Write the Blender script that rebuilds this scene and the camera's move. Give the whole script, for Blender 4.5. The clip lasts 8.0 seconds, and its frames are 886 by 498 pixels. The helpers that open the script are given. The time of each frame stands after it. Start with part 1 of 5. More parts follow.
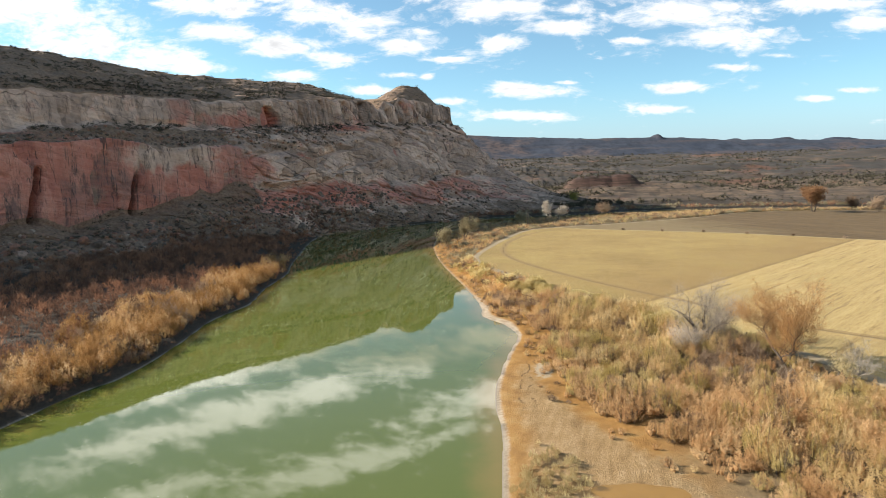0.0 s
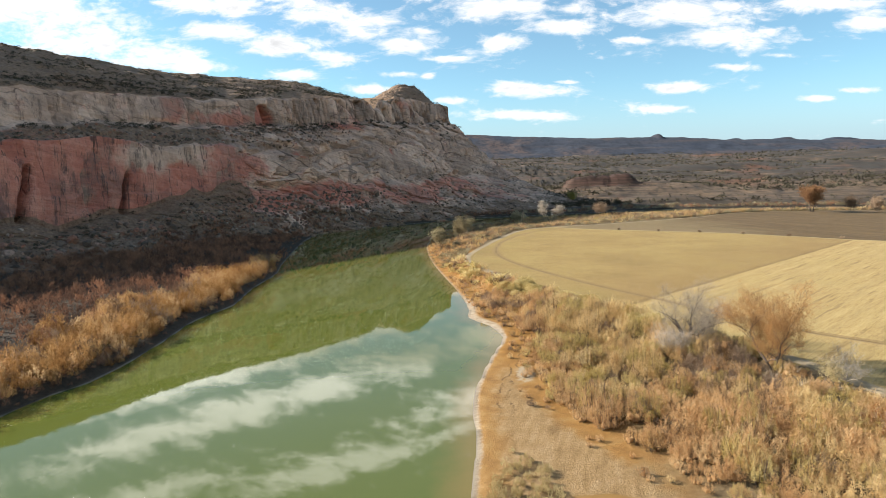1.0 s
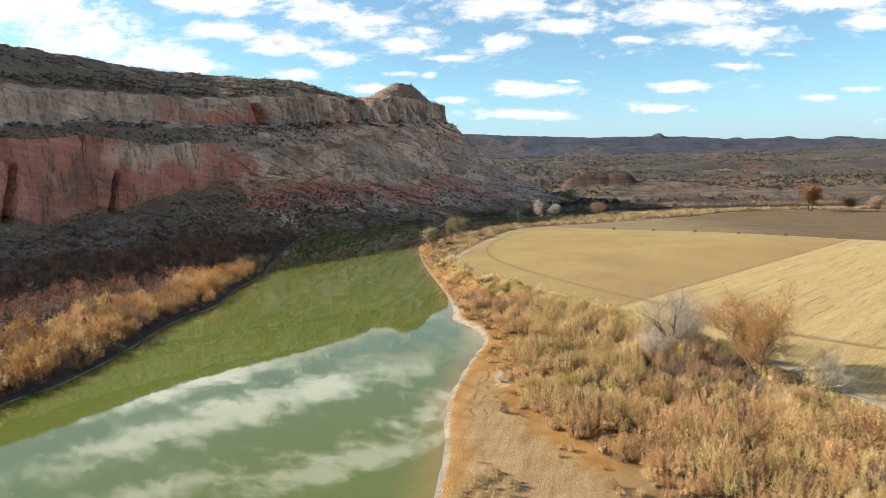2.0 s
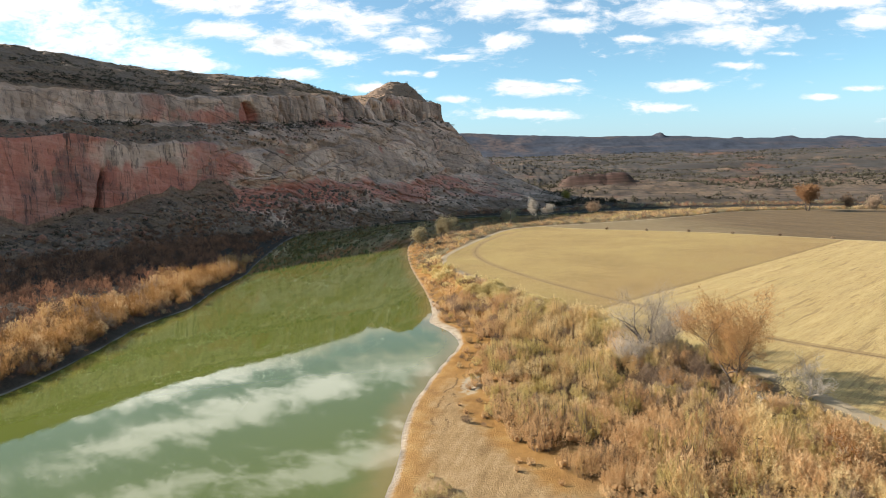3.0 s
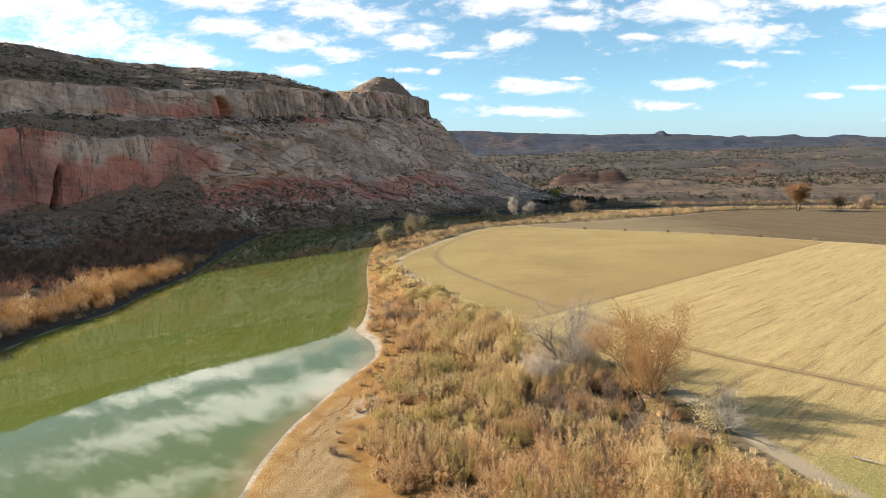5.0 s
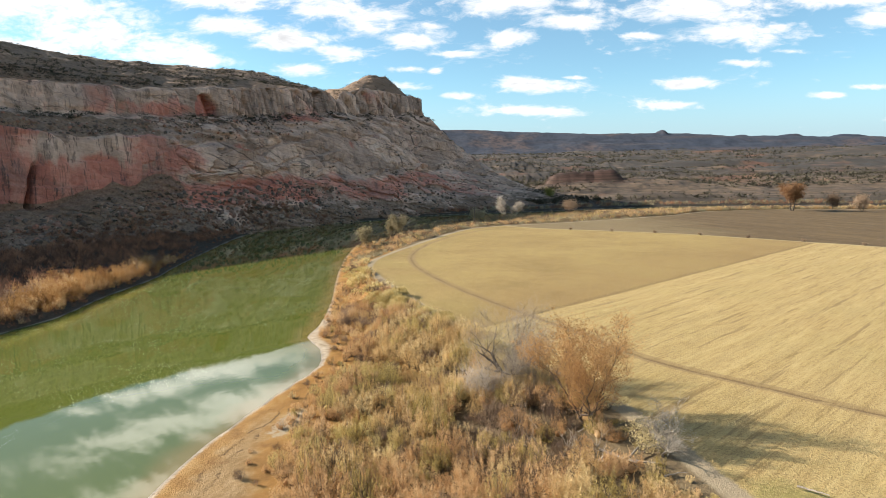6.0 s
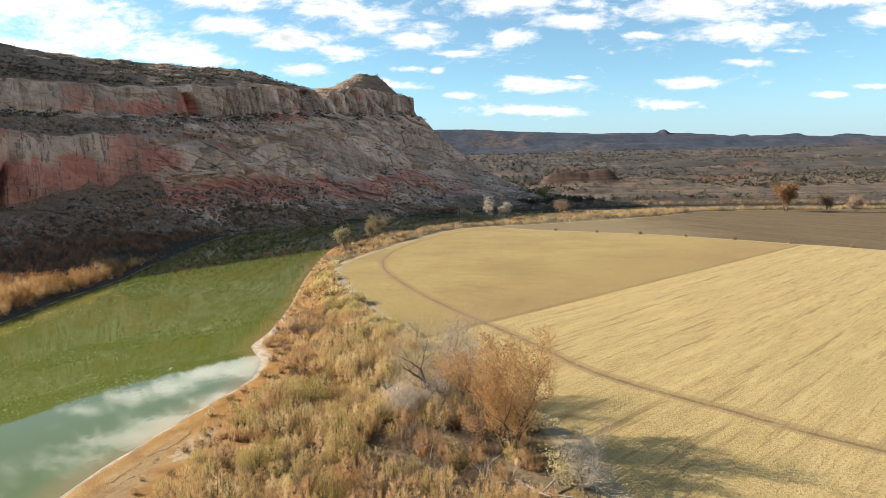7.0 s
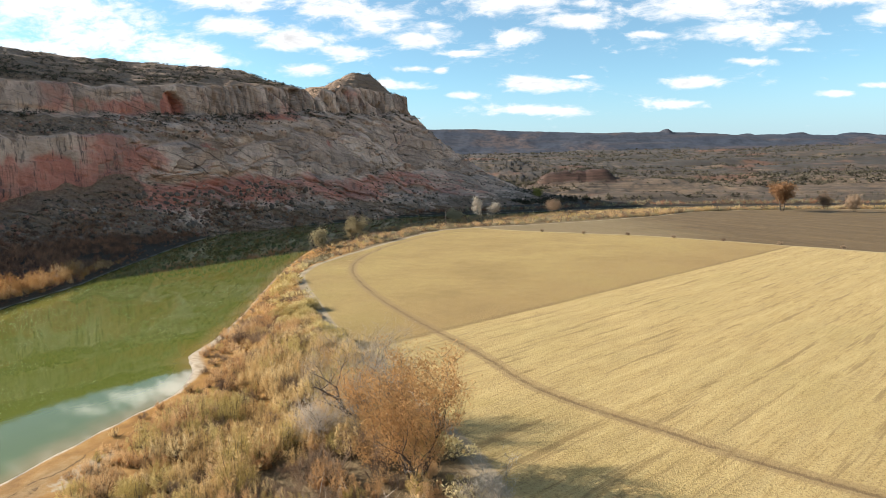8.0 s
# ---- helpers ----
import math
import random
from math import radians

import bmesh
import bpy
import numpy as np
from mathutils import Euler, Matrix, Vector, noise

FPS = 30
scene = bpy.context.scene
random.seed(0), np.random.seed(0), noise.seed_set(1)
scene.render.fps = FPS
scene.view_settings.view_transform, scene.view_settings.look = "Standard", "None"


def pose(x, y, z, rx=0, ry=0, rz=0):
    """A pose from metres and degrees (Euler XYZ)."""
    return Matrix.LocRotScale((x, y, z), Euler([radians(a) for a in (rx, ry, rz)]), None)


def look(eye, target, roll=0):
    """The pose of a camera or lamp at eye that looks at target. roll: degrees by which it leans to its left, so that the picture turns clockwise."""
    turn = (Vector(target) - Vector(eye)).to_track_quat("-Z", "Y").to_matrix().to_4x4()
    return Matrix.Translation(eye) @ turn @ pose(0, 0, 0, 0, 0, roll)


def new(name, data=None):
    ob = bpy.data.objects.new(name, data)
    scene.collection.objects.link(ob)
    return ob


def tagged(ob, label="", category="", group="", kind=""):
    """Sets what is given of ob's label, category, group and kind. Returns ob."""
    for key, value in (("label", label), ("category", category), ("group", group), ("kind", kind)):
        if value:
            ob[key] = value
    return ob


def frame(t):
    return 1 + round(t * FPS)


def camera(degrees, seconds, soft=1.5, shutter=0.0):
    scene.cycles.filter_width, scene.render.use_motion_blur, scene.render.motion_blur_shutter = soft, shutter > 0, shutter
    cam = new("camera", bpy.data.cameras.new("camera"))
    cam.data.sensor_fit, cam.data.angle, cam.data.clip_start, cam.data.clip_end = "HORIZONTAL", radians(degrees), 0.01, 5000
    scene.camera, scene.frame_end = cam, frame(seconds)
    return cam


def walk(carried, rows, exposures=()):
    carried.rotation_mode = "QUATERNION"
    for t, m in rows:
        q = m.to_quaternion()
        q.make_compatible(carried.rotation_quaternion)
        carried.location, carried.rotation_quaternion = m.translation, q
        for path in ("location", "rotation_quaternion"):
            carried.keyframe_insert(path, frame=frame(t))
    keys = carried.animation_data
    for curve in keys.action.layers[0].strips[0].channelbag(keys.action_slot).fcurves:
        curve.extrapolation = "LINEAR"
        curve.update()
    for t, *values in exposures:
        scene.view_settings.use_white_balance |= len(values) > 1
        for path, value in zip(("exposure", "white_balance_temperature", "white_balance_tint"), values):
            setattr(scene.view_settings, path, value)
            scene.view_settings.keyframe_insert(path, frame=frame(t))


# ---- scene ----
cam = camera(74.0, 8.0, soft=0.75)
PATH = [
    (0, (0.607, -0.009, 26.557), (0.408, 1.967, 26.321), -1.0),
    (0.5, (1.859, 1.089, 26.491), (1.658, 3.065, 26.254), -1.0),
    (1, (3.219, 2.194, 26.418), (3.018, 4.17, 26.18), -0.9),
    (1.5, (4.72, 3.468, 26.357), (4.517, 5.443, 26.118), -0.9),
    (3, (10.449, 8.309, 26.112), (10.24, 10.283, 25.87), -0.9),
    (3.5, (13.045, 10.395, 26.067), (12.835, 12.368, 25.823), -0.8),
    (4, (15.868, 12.71, 25.996), (15.655, 14.683, 25.749), -0.8),
    (4.5, (18.911, 15.078, 25.939), (18.697, 17.051, 25.69), -0.7),
    (6, (28.891, 22.96, 25.765), (28.669, 24.932, 25.512), -0.6),
    (6.5, (32.416, 25.744, 25.795), (32.192, 27.715, 25.541), -0.6),
    (7, (36.082, 28.605, 25.796), (35.854, 30.576, 25.542), -0.6),
    (7.5, (39.757, 31.617, 25.716), (39.523, 33.587, 25.461), -0.6),
    (8, (43.349, 34.764, 25.648), (43.108, 36.733, 25.394), -0.7),
]
walk(cam, [(t, look(eye, target, roll)) for t, eye, target, roll in PATH])

# ---------------------------------------------------------------- world, sun, exposure
SUN_ELEV, SUN_AZ = 26.5, 175.0          # degrees; azimuth of the sun from +x, counter-clockwise
sun_dir = Vector((math.cos(radians(SUN_ELEV)) * math.cos(radians(SUN_AZ)),
                  math.cos(radians(SUN_ELEV)) * math.sin(radians(SUN_AZ)), math.sin(radians(SUN_ELEV))))
sun_data = bpy.data.lights.new("sun", "SUN")
sun_data.energy, sun_data.angle, sun_data.color = 5.0, radians(0.6), (1.0, 0.93, 0.82)
sun = new("sun", sun_data)
sun.matrix_world = look((0, 0, 200), Vector((0, 0, 200)) - sun_dir)
scene.view_settings.exposure = 1.30


class Graph:
    """Short-hand for building a node tree."""

    def __init__(self, tree):
        self.tree = tree
        tree.nodes.clear()

    def node(self, kind, **props):
        n = self.tree.nodes.new(kind)
        for key, value in props.items():
            setattr(n, key, value)
        return n

    def put(self, socket, value):
        if isinstance(value, bpy.types.NodeSocket):
            self.tree.links.new(value, socket)
        elif isinstance(value, (tuple, list)) and socket.type == "RGBA" and len(value) == 3:
            socket.default_value = (*value, 1)
        else:
            socket.default_value = value

    def math(self, op, a, b=0.0, c=0.0, clamp=False):
        n = self.node("ShaderNodeMath", operation=op, use_clamp=clamp)
        for s, v in zip(n.inputs, (a, b, c)):
            self.put(s, v)
        return n.outputs[0]

    def mix(self, f, a, b, blend="MIX"):
        n = self.node("ShaderNodeMix", data_type="RGBA", blend_type=blend)
        self.put(n.inputs["Factor"], f)
        self.put(n.inputs[6], a)
        self.put(n.inputs[7], b)
        return n.outputs[2]

    def step(self, v, lo, hi, a=0.0, b=1.0):
        n = self.node("ShaderNodeMapRange", interpolation_type="SMOOTHSTEP")
        for s, x in zip(n.inputs, (v, lo, hi, a, b)):
            self.put(s, x)
        return n.outputs[0]

    def noise(self, vec, scale, detail=4, rough=0.55, out="Fac", distort=0.0):
        n = self.node("ShaderNodeTexNoise")
        if vec is not None:
            self.put(n.inputs["Vector"], vec)
        self.put(n.inputs["Scale"], scale)
        self.put(n.inputs["Detail"], detail)
        self.put(n.inputs["Roughness"], rough)
        self.put(n.inputs["Distortion"], distort)
        return n.outputs[out]

    def stretch(self, vec, scale=(1, 1, 1), rot=(0, 0, 0)):
        """Turns a place by rot degrees, then scales it along the turned axes."""
        if any(rot):
            n = self.node("ShaderNodeMapping")
            self.put(n.inputs["Vector"], vec)
            n.inputs["Rotation"].default_value = [radians(a) for a in rot]
            vec = n.outputs[0]
        n = self.node("ShaderNodeVectorMath", operation="MULTIPLY")
        self.put(n.inputs[0], vec)
        n.inputs[1].default_value = scale
        return n.outputs[0]

    def xyz(self, vec):
        n = self.node("ShaderNodeSeparateXYZ")
        self.put(n.inputs[0], vec)
        return n.outputs

    def join(self, x, y, z):
        n = self.node("ShaderNodeCombineXYZ")
        for s, v in zip(n.inputs, (x, y, z)):
            self.put(s, v)
        return n.outputs[0]

    def attr(self, name):
        return self.node("ShaderNodeAttribute", attribute_name=name).outputs["Fac"]

    def place(self):
        return self.node("ShaderNodeNewGeometry").outputs["Position"]

    def ramp(self, f, *stops):
        n = self.node("ShaderNodeValToRGB")
        self.put(n.inputs[0], f)
        els = n.color_ramp.elements
        while len(els) < len(stops):
            els.new(0.5)
        for e, (p, c) in zip(els, stops):
            e.position, e.color = p, (*c, 1)
        return n.outputs[0]

    def cracks(self, vec, scale, width):
        """Lines between cells: 1 on a line."""
        n = self.node("ShaderNodeTexVoronoi", feature="DISTANCE_TO_EDGE")
        self.put(n.inputs["Vector"], vec)
        self.put(n.inputs["Scale"], scale)
        return self.step(n.outputs["Distance"], width, width * 0.25)

    def bump(self, height, strength=0.5, distance=0.1, normal=None):
        n = self.node("ShaderNodeBump")
        n.inputs["Strength"].default_value, n.inputs["Distance"].default_value = strength, distance
        self.put(n.inputs["Height"], height)
        if normal is not None:
            self.put(n.inputs["Normal"], normal)
        return n.outputs[0]


def build_sky():
    world = bpy.data.worlds.new("sky")
    scene.world = world
    world.use_nodes = True
    g = Graph(world.node_tree)
    vec = g.node("ShaderNodeTexCoord").outputs["Generated"]
    sky = g.node("ShaderNodeTexSky", sky_type="NISHITA", sun_disc=False)
    sky.sun_elevation, sky.sun_rotation = radians(SUN_ELEV), radians(90 - SUN_AZ)
    sky.altitude, sky.air_density, sky.dust_density, sky.ozone_density = 1300, 1.0, 0.6, 1.5
    x, y, z = g.xyz(vec)
    # cloud layer seen from below: flat projection of the direction
    zz = g.math("ADD", g.math("MAXIMUM", z, 0.0), 0.10)
    plane = g.join(g.math("DIVIDE", x, zz), g.math("DIVIDE", y, zz), 0.0)
    big = g.noise(plane, 0.75, 3, 0.5)
    fine = g.noise(plane, 2.6, 7, 0.6)
    # tangent coordinates in the half of the sky ahead
    ahead = g.math("MAXIMUM", y, 0.05)
    tx, tz = g.math("DIVIDE", x, ahead), g.math("DIVIDE", z, ahead)
    west = ((-0.816, 0.301, 0.145, 0.039), (-0.726, 0.249, 0.144, 0.033), (-0.602, 0.219, 0.098, 0.022), (-0.526, 0.201, 0.056, 0.014),
            (-0.846, 0.225, 0.109, 0.030), (-0.464, 0.298, 0.136, 0.017), (-0.307, 0.274, 0.066, 0.020), (-0.467, 0.253, 0.069, 0.017),
            (-0.378, 0.231, 0.081, 0.018), (-0.286, 0.206, 0.053, 0.012), (-0.240, 0.258, 0.044, 0.023), (-0.160, 0.221, 0.056, 0.013),
            (-0.131, 0.242, 0.023, 0.006), (-0.353, 0.180, 0.050, 0.009), (-0.213, 0.150, 0.053, 0.008), (-0.090, 0.197, 0.052, 0.006))
    east = ((-0.005, 0.275, 0.099, 0.019), (0.119, 0.267, 0.032, 0.011), (-0.002, 0.219, 0.044, 0.013), (0.108, 0.240, 0.065, 0.012),
            (0.288, 0.253, 0.114, 0.025), (0.358, 0.215, 0.082, 0.018), (0.204, 0.215, 0.036, 0.005), (0.370, 0.168, 0.035, 0.005),
            (0.436, 0.184, 0.021, 0.004), (0.507, 0.257, 0.083, 0.013), (0.562, 0.232, 0.045, 0.019))
    low = ((0.040, 0.143, 0.072, 0.012), (0.104, 0.153, 0.021, 0.003), (-0.076, 0.129, 0.028, 0.006), (0.026, 0.102, 0.102, 0.008),
           (0.281, 0.138, 0.039, 0.009), (0.256, 0.106, 0.040, 0.007), (0.492, 0.116, 0.023, 0.005), (0.552, 0.127, 0.032, 0.004),
           (-0.164, 0.174, 0.027, 0.005), (-0.123, 0.170, 0.012, 0.005))
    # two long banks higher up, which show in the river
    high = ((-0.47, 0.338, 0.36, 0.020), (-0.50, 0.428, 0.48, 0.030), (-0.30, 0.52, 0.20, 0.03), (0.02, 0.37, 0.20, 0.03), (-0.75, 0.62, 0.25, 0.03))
    mask = 0.0
    for cx, cz, a, b in (*west, *east, *low, *high):
        dx = g.math("SUBTRACT", tx, cx)
        ex = g.math("DIVIDE", dx, a * 1.28)
        ez = g.math("DIVIDE", g.math("SUBTRACT", g.math("SUBTRACT", tz, cz), g.math("MULTIPLY", dx, -0.31 if cz > 0.31 else -0.05)), b * 1.28)
        r = g.math("ADD", g.math("MULTIPLY", ex, ex), g.math("MULTIPLY", ez, ez))
        mask = g.math("MAXIMUM", mask, g.math("EXPONENT", g.math("MULTIPLY", r, -1.0)))
    # higher up and all round: broken cloud, added out of view
    free = g.math("MULTIPLY", g.step(big, 0.46, 0.62), 0.95)
    wide = g.math("MAXIMUM", g.math("MULTIPLY", g.step(tz, 0.56, 0.75), 0.6), g.step(y, 0.35, 0.15))
    wide = g.math("MAXIMUM", wide, g.step(g.math("ABSOLUTE", tx), 0.85, 1.1))
    free = g.math("MULTIPLY", free, g.step(z, 0.62, 0.42))           # clearer overhead
    mask = g.math("MAXIMUM", mask, g.math("MULTIPLY", free, wide))
    warp = g.noise(g.join(tx, g.math("MULTIPLY", tz, 2.0), 0.0), 7.0, 3, 0.5, "Color")
    shift = g.node("ShaderNodeVectorMath", operation="MULTIPLY_ADD")
    g.put(shift.inputs[0], warp)
    shift.inputs[1].default_value = (0.10, 0.10, 0.0)
    g.put(shift.inputs[2], g.join(tx, g.math("MULTIPLY", tz, 2.6), 0.0))
    puff = g.math("ADD", g.math("MULTIPLY", g.noise(shift.outputs[0], 13.0, 9, 0.62), 0.72), g.math("MULTIPLY", g.noise(shift.outputs[0], 46.0, 6, 0.6), 0.28))
    wide_tex = g.math("ADD", g.math("MULTIPLY", fine, wide), g.math("MULTIPLY", puff, g.math("SUBTRACT", 1.0, wide)))
    dens = g.math("ADD", g.math("MULTIPLY", mask, 1.0), g.math("MULTIPLY", g.math("SUBTRACT", wide_tex, 0.5), 3.1))
    cover = g.step(dens, 0.28, 1.05)
    shade = g.step(g.noise(plane, 2.3, 6, 0.6), 0.34, 0.56)
    shade = g.math("MULTIPLY", shade, g.step(dens, 0.85, 1.6, 0.0, 0.8))
    # unseen cloud behind is brighter and warmer, added as fill for the wall
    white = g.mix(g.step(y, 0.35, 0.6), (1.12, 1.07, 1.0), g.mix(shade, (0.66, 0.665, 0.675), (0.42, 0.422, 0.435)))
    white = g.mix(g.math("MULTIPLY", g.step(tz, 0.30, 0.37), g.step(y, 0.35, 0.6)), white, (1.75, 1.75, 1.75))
    tint = g.node("ShaderNodeVectorMath", operation="MULTIPLY")
    g.put(tint.inputs[0], sky.outputs[0])
    tint.inputs[1].default_value = (0.085, 0.114, 0.111)
    haze = g.step(z, 0.0, 0.16)
    clear = g.mix(haze, (0.30, 0.40, 0.47), tint.outputs[0])
    clear = g.mix(g.step(z, -0.02, 0.10, 0.5, 1.0), (0.30, 0.40, 0.47), clear)
    clear = g.mix(0.09, clear, (0.42, 0.46, 0.48))
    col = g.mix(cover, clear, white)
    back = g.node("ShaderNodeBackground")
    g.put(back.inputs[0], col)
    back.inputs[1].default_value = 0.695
    g.put(g.node("ShaderNodeOutputWorld").inputs[0], back.outputs[0])


build_sky()

# ---------------------------------------------------------------- numbers: noise, curves, meshes
rng = np.random.default_rng(7)


def lattice(ix, iy, seed):
    h = (ix.astype(np.int64) * 374761393 + iy.astype(np.int64) * 668265263 + seed * 974634541) & 0x7FFFFFFF
    h = ((h ^ (h >> 13)) * 1274126177) & 0x7FFFFFFF
    h = ((h ^ (h >> 15)) * 668265263) & 0x7FFFFFFF
    return ((h ^ (h >> 16)) & 0xFFFF) / 65535.0


def vnoise(x, y, seed=0):
    """Smooth value noise in -1..1."""
    x, y = np.broadcast_arrays(np.asarray(x, float), np.asarray(y, float))
    ix, iy = np.floor(x), np.floor(y)
    fx, fy = x - ix, y - iy
    fx, fy = fx * fx * (3 - 2 * fx), fy * fy * (3 - 2 * fy)
    a, b = lattice(ix, iy, seed), lattice(ix + 1, iy, seed)
    c, d = lattice(ix, iy + 1, seed), lattice(ix + 1, iy + 1, seed)
    return 2 * ((a * (1 - fx) + b * fx) * (1 - fy) + (c * (1 - fx) + d * fx) * fy) - 1


def fbm(x, y, octaves=4, seed=0, gain=0.5):
    total, amp = 0.0, 1.0
    for o in range(octaves):
        total = total + amp * vnoise(x * 2 ** o + 13.7 * o, y * 2 ** o - 7.1 * o, seed + o)
        amp *= gain
    return total


def smooth(v, lo, hi):
    t = np.clip((v - lo) / (hi - lo), 0, 1)
    return t * t * (3 - 2 * t)


def worley(x, y, seed=0):
    """Cells: a random value for the nearest cell, and how far inside it (0 at its edge)."""
    ix, iy = np.floor(x), np.floor(y)
    f1, f2, cid = np.full(x.shape, 9.0), np.full(x.shape, 9.0), np.zeros(x.shape)
    for ox in (-1, 0, 1):
        for oy in (-1, 0, 1):
            cx, cy = ix + ox, iy + oy
            d = np.hypot(cx + lattice(cx, cy, seed) - x, cy + lattice(cx, cy, seed + 1) - y)
            h = lattice(cx, cy, seed + 2)
            closer = d < f1
            f2 = np.where(closer, f1, np.minimum(f2, d))
            cid = np.where(closer, h, cid)
            f1 = np.where(closer, d, f1)
    return cid, f2 - f1


def curve_points(ctrl, step):
    """A smooth line through control points, as evenly spaced points."""
    p = np.array(ctrl, float)
    ext = np.vstack([2 * p[0] - p[1], p, 2 * p[-1] - p[-2]])
    out = []
    for i in range(1, len(ext) - 2):
        a, b, c, d = ext[i - 1:i + 3]
        n = max(2, int(np.linalg.norm(c - b) / step))
        t = np.linspace(0, 1, n, endpoint=False)[:, None]
        out.append(0.5 * (2 * b + (c - a) * t + (2 * a - 5 * b + 4 * c - d) * t ** 2 + (3 * b - a - 3 * c + d) * t ** 3))
    return np.vstack(out + [p[-1:]])


def line_distance(x, y, pts):
    """Distance to a polyline, and on which side of it (+: to its right)."""
    best, side = np.full(x.shape, 1e9), np.zeros(x.shape)
    for (ax, ay), (bx, by) in zip(pts[:-1], pts[1:]):
        dx, dy = bx - ax, by - ay
        t = np.clip(((x - ax) * dx + (y - ay) * dy) / (dx * dx + dy * dy), 0, 1)
        ex, ey = x - ax - t * dx, y - ay - t * dy
        d = ex * ex + ey * ey
        near = d < best
        best = np.where(near, d, best)
        side = np.where(near, ex * dy - ey * dx, side)
    return np.sqrt(best), np.sign(side)


def mesh_of(name, verts, faces, mats=(), flat=False, attrs=None):
    """A mesh from arrays; faces is an (n, 3) or (n, 4) array."""
    me = bpy.data.meshes.new(name)
    verts, faces = np.asarray(verts, np.float32), np.asarray(faces, np.int32)
    me.vertices.add(len(verts))
    me.vertices.foreach_set("co", verts.ravel())
    k = faces.shape[1]
    me.loops.add(faces.size)
    me.loops.foreach_set("vertex_index", faces.ravel())
    me.polygons.add(len(faces))
    me.polygons.foreach_set("loop_start", np.arange(0, faces.size, k, dtype=np.int32))
    me.polygons.foreach_set("use_smooth", np.full(len(faces), not flat))
    me.update(calc_edges=True)
    for m in mats:
        me.materials.append(m)
    for key, values in (attrs or {}).items():
        me.attributes.new(key, "FLOAT", "POINT").data.foreach_set("value", np.asarray(values, np.float32).ravel())
    return me


def grid_faces(n, m):
    i = (np.arange(n - 1)[:, None] * m + np.arange(m - 1)[None, :]).ravel()
    return np.stack([i, i + m, i + m + 1, i + 1], 1)


def part(name, data, parent, label=""):
    """Links mesh data as one part under a thing."""
    ob = new(name, data)
    ob.parent = parent
    return tagged(ob, label)


def thing(name, label, category, group="", m=None, data=None, kind=""):
    ob = tagged(new(name, data), label, category, group, kind)
    if m is not None:
        ob.matrix_basis = m
    return ob


# ---------------------------------------------------------------- plan of the place
LEFT_SHORE = [(-64, -260), (-58, -40), (-54.6, 57), (-51.9, 73), (-52.6, 88), (-55.6, 108), (-54.3, 121), (-58.4, 140),
              (-61.2, 163), (-68, 187), (-84.7, 259), (-86, 296), (-73, 319), (-46, 352), (-21, 387), (17, 409), (60, 432),
              (130, 470), (260, 480), (520, 450), (900, 380)]
RIGHT_SHORE = [(6, -260), (1.5, -40), (0.6, 46), (0.8, 56), (-0.2, 70), (0.9, 82), (2.3, 91), (3.4, 98), (0.8, 106), (-3.0, 111.5),
               (-3.8, 121), (-7.2, 138), (-13.5, 163), (-17.5, 180), (-23, 208), (-27, 240), (-27, 290), (-6, 338),
               (32, 372), (80, 405), (140, 428), (260, 432), (520, 400), (900, 330)]
FIELD_EDGE = [(64, -200), (58, 0), (50.5, 48), (46.6, 60.5), (44.3, 67), (42.4, 74), (39.5, 81), (34, 90), (26, 103), (17.6, 115.6),
              (8.5, 133.6), (-2, 155), (-6.6, 169), (-5.5, 194), (9.7, 262), (24, 281), (41, 292), (70, 310), (110, 342), (160, 385),
              (260, 390), (520, 360), (900, 300)]
FALLOW_EDGE = [(20, 292), (42, 272), (91, 250), (126, 222.5), (152, 207), (172, 247), (260, 330)]
shore_l, shore_r = curve_points(LEFT_SHORE, 5.0), curve_points(RIGHT_SHORE, 3.0)
field_edge, fallow_edge = curve_points(FIELD_EDGE, 4.0), curve_points(FALLOW_EDGE, 6.0)
PIVOT_TRACK = [(120, 62), (90, 66.5), (68.2, 77.4), (57.6, 85.6), (46.4, 95.5), (37.4, 110.1), (23, 132.3), (11, 155), (3.9, 174.1), (0.9, 193.8),
               (3.4, 219.8), (11, 248), (25.1, 270.7), (42, 283)]
pivot_track = curve_points(PIVOT_TRACK, 3.0)
FIELD_Z = 2.8
# width of the bare sand along the right shore, by y
SAND_Y = [30, 47, 51.5, 59.5, 69, 82, 92, 100, 112, 122, 180, 260, 400]
SAND_W = [24, 20, 17.8, 12.6, 9.0, 5.0, 3.8, 2.6, 2.0, 0.8, 0.4, 0.4, 0.4]
# the canyon wall runs straight: s along it, u out from its rim towards the river
WALL_0, WALL_D = np.array([-126.0, 315.0]), np.array([0.39984, 0.91658])
WALL_N = np.array([WALL_D[1], -WALL_D[0]])


def wall_su(x, y):
    dx, dy = x - WALL_0[0], y - WALL_0[1]
    return dx * WALL_D[0] + dy * WALL_D[1], dx * WALL_N[0] + dy * WALL_N[1]


def wall_xy(s, u):
    return WALL_0[0] + s * WALL_D[0] + u * WALL_N[0], WALL_0[1] + s * WALL_D[1] + u * WALL_N[1]


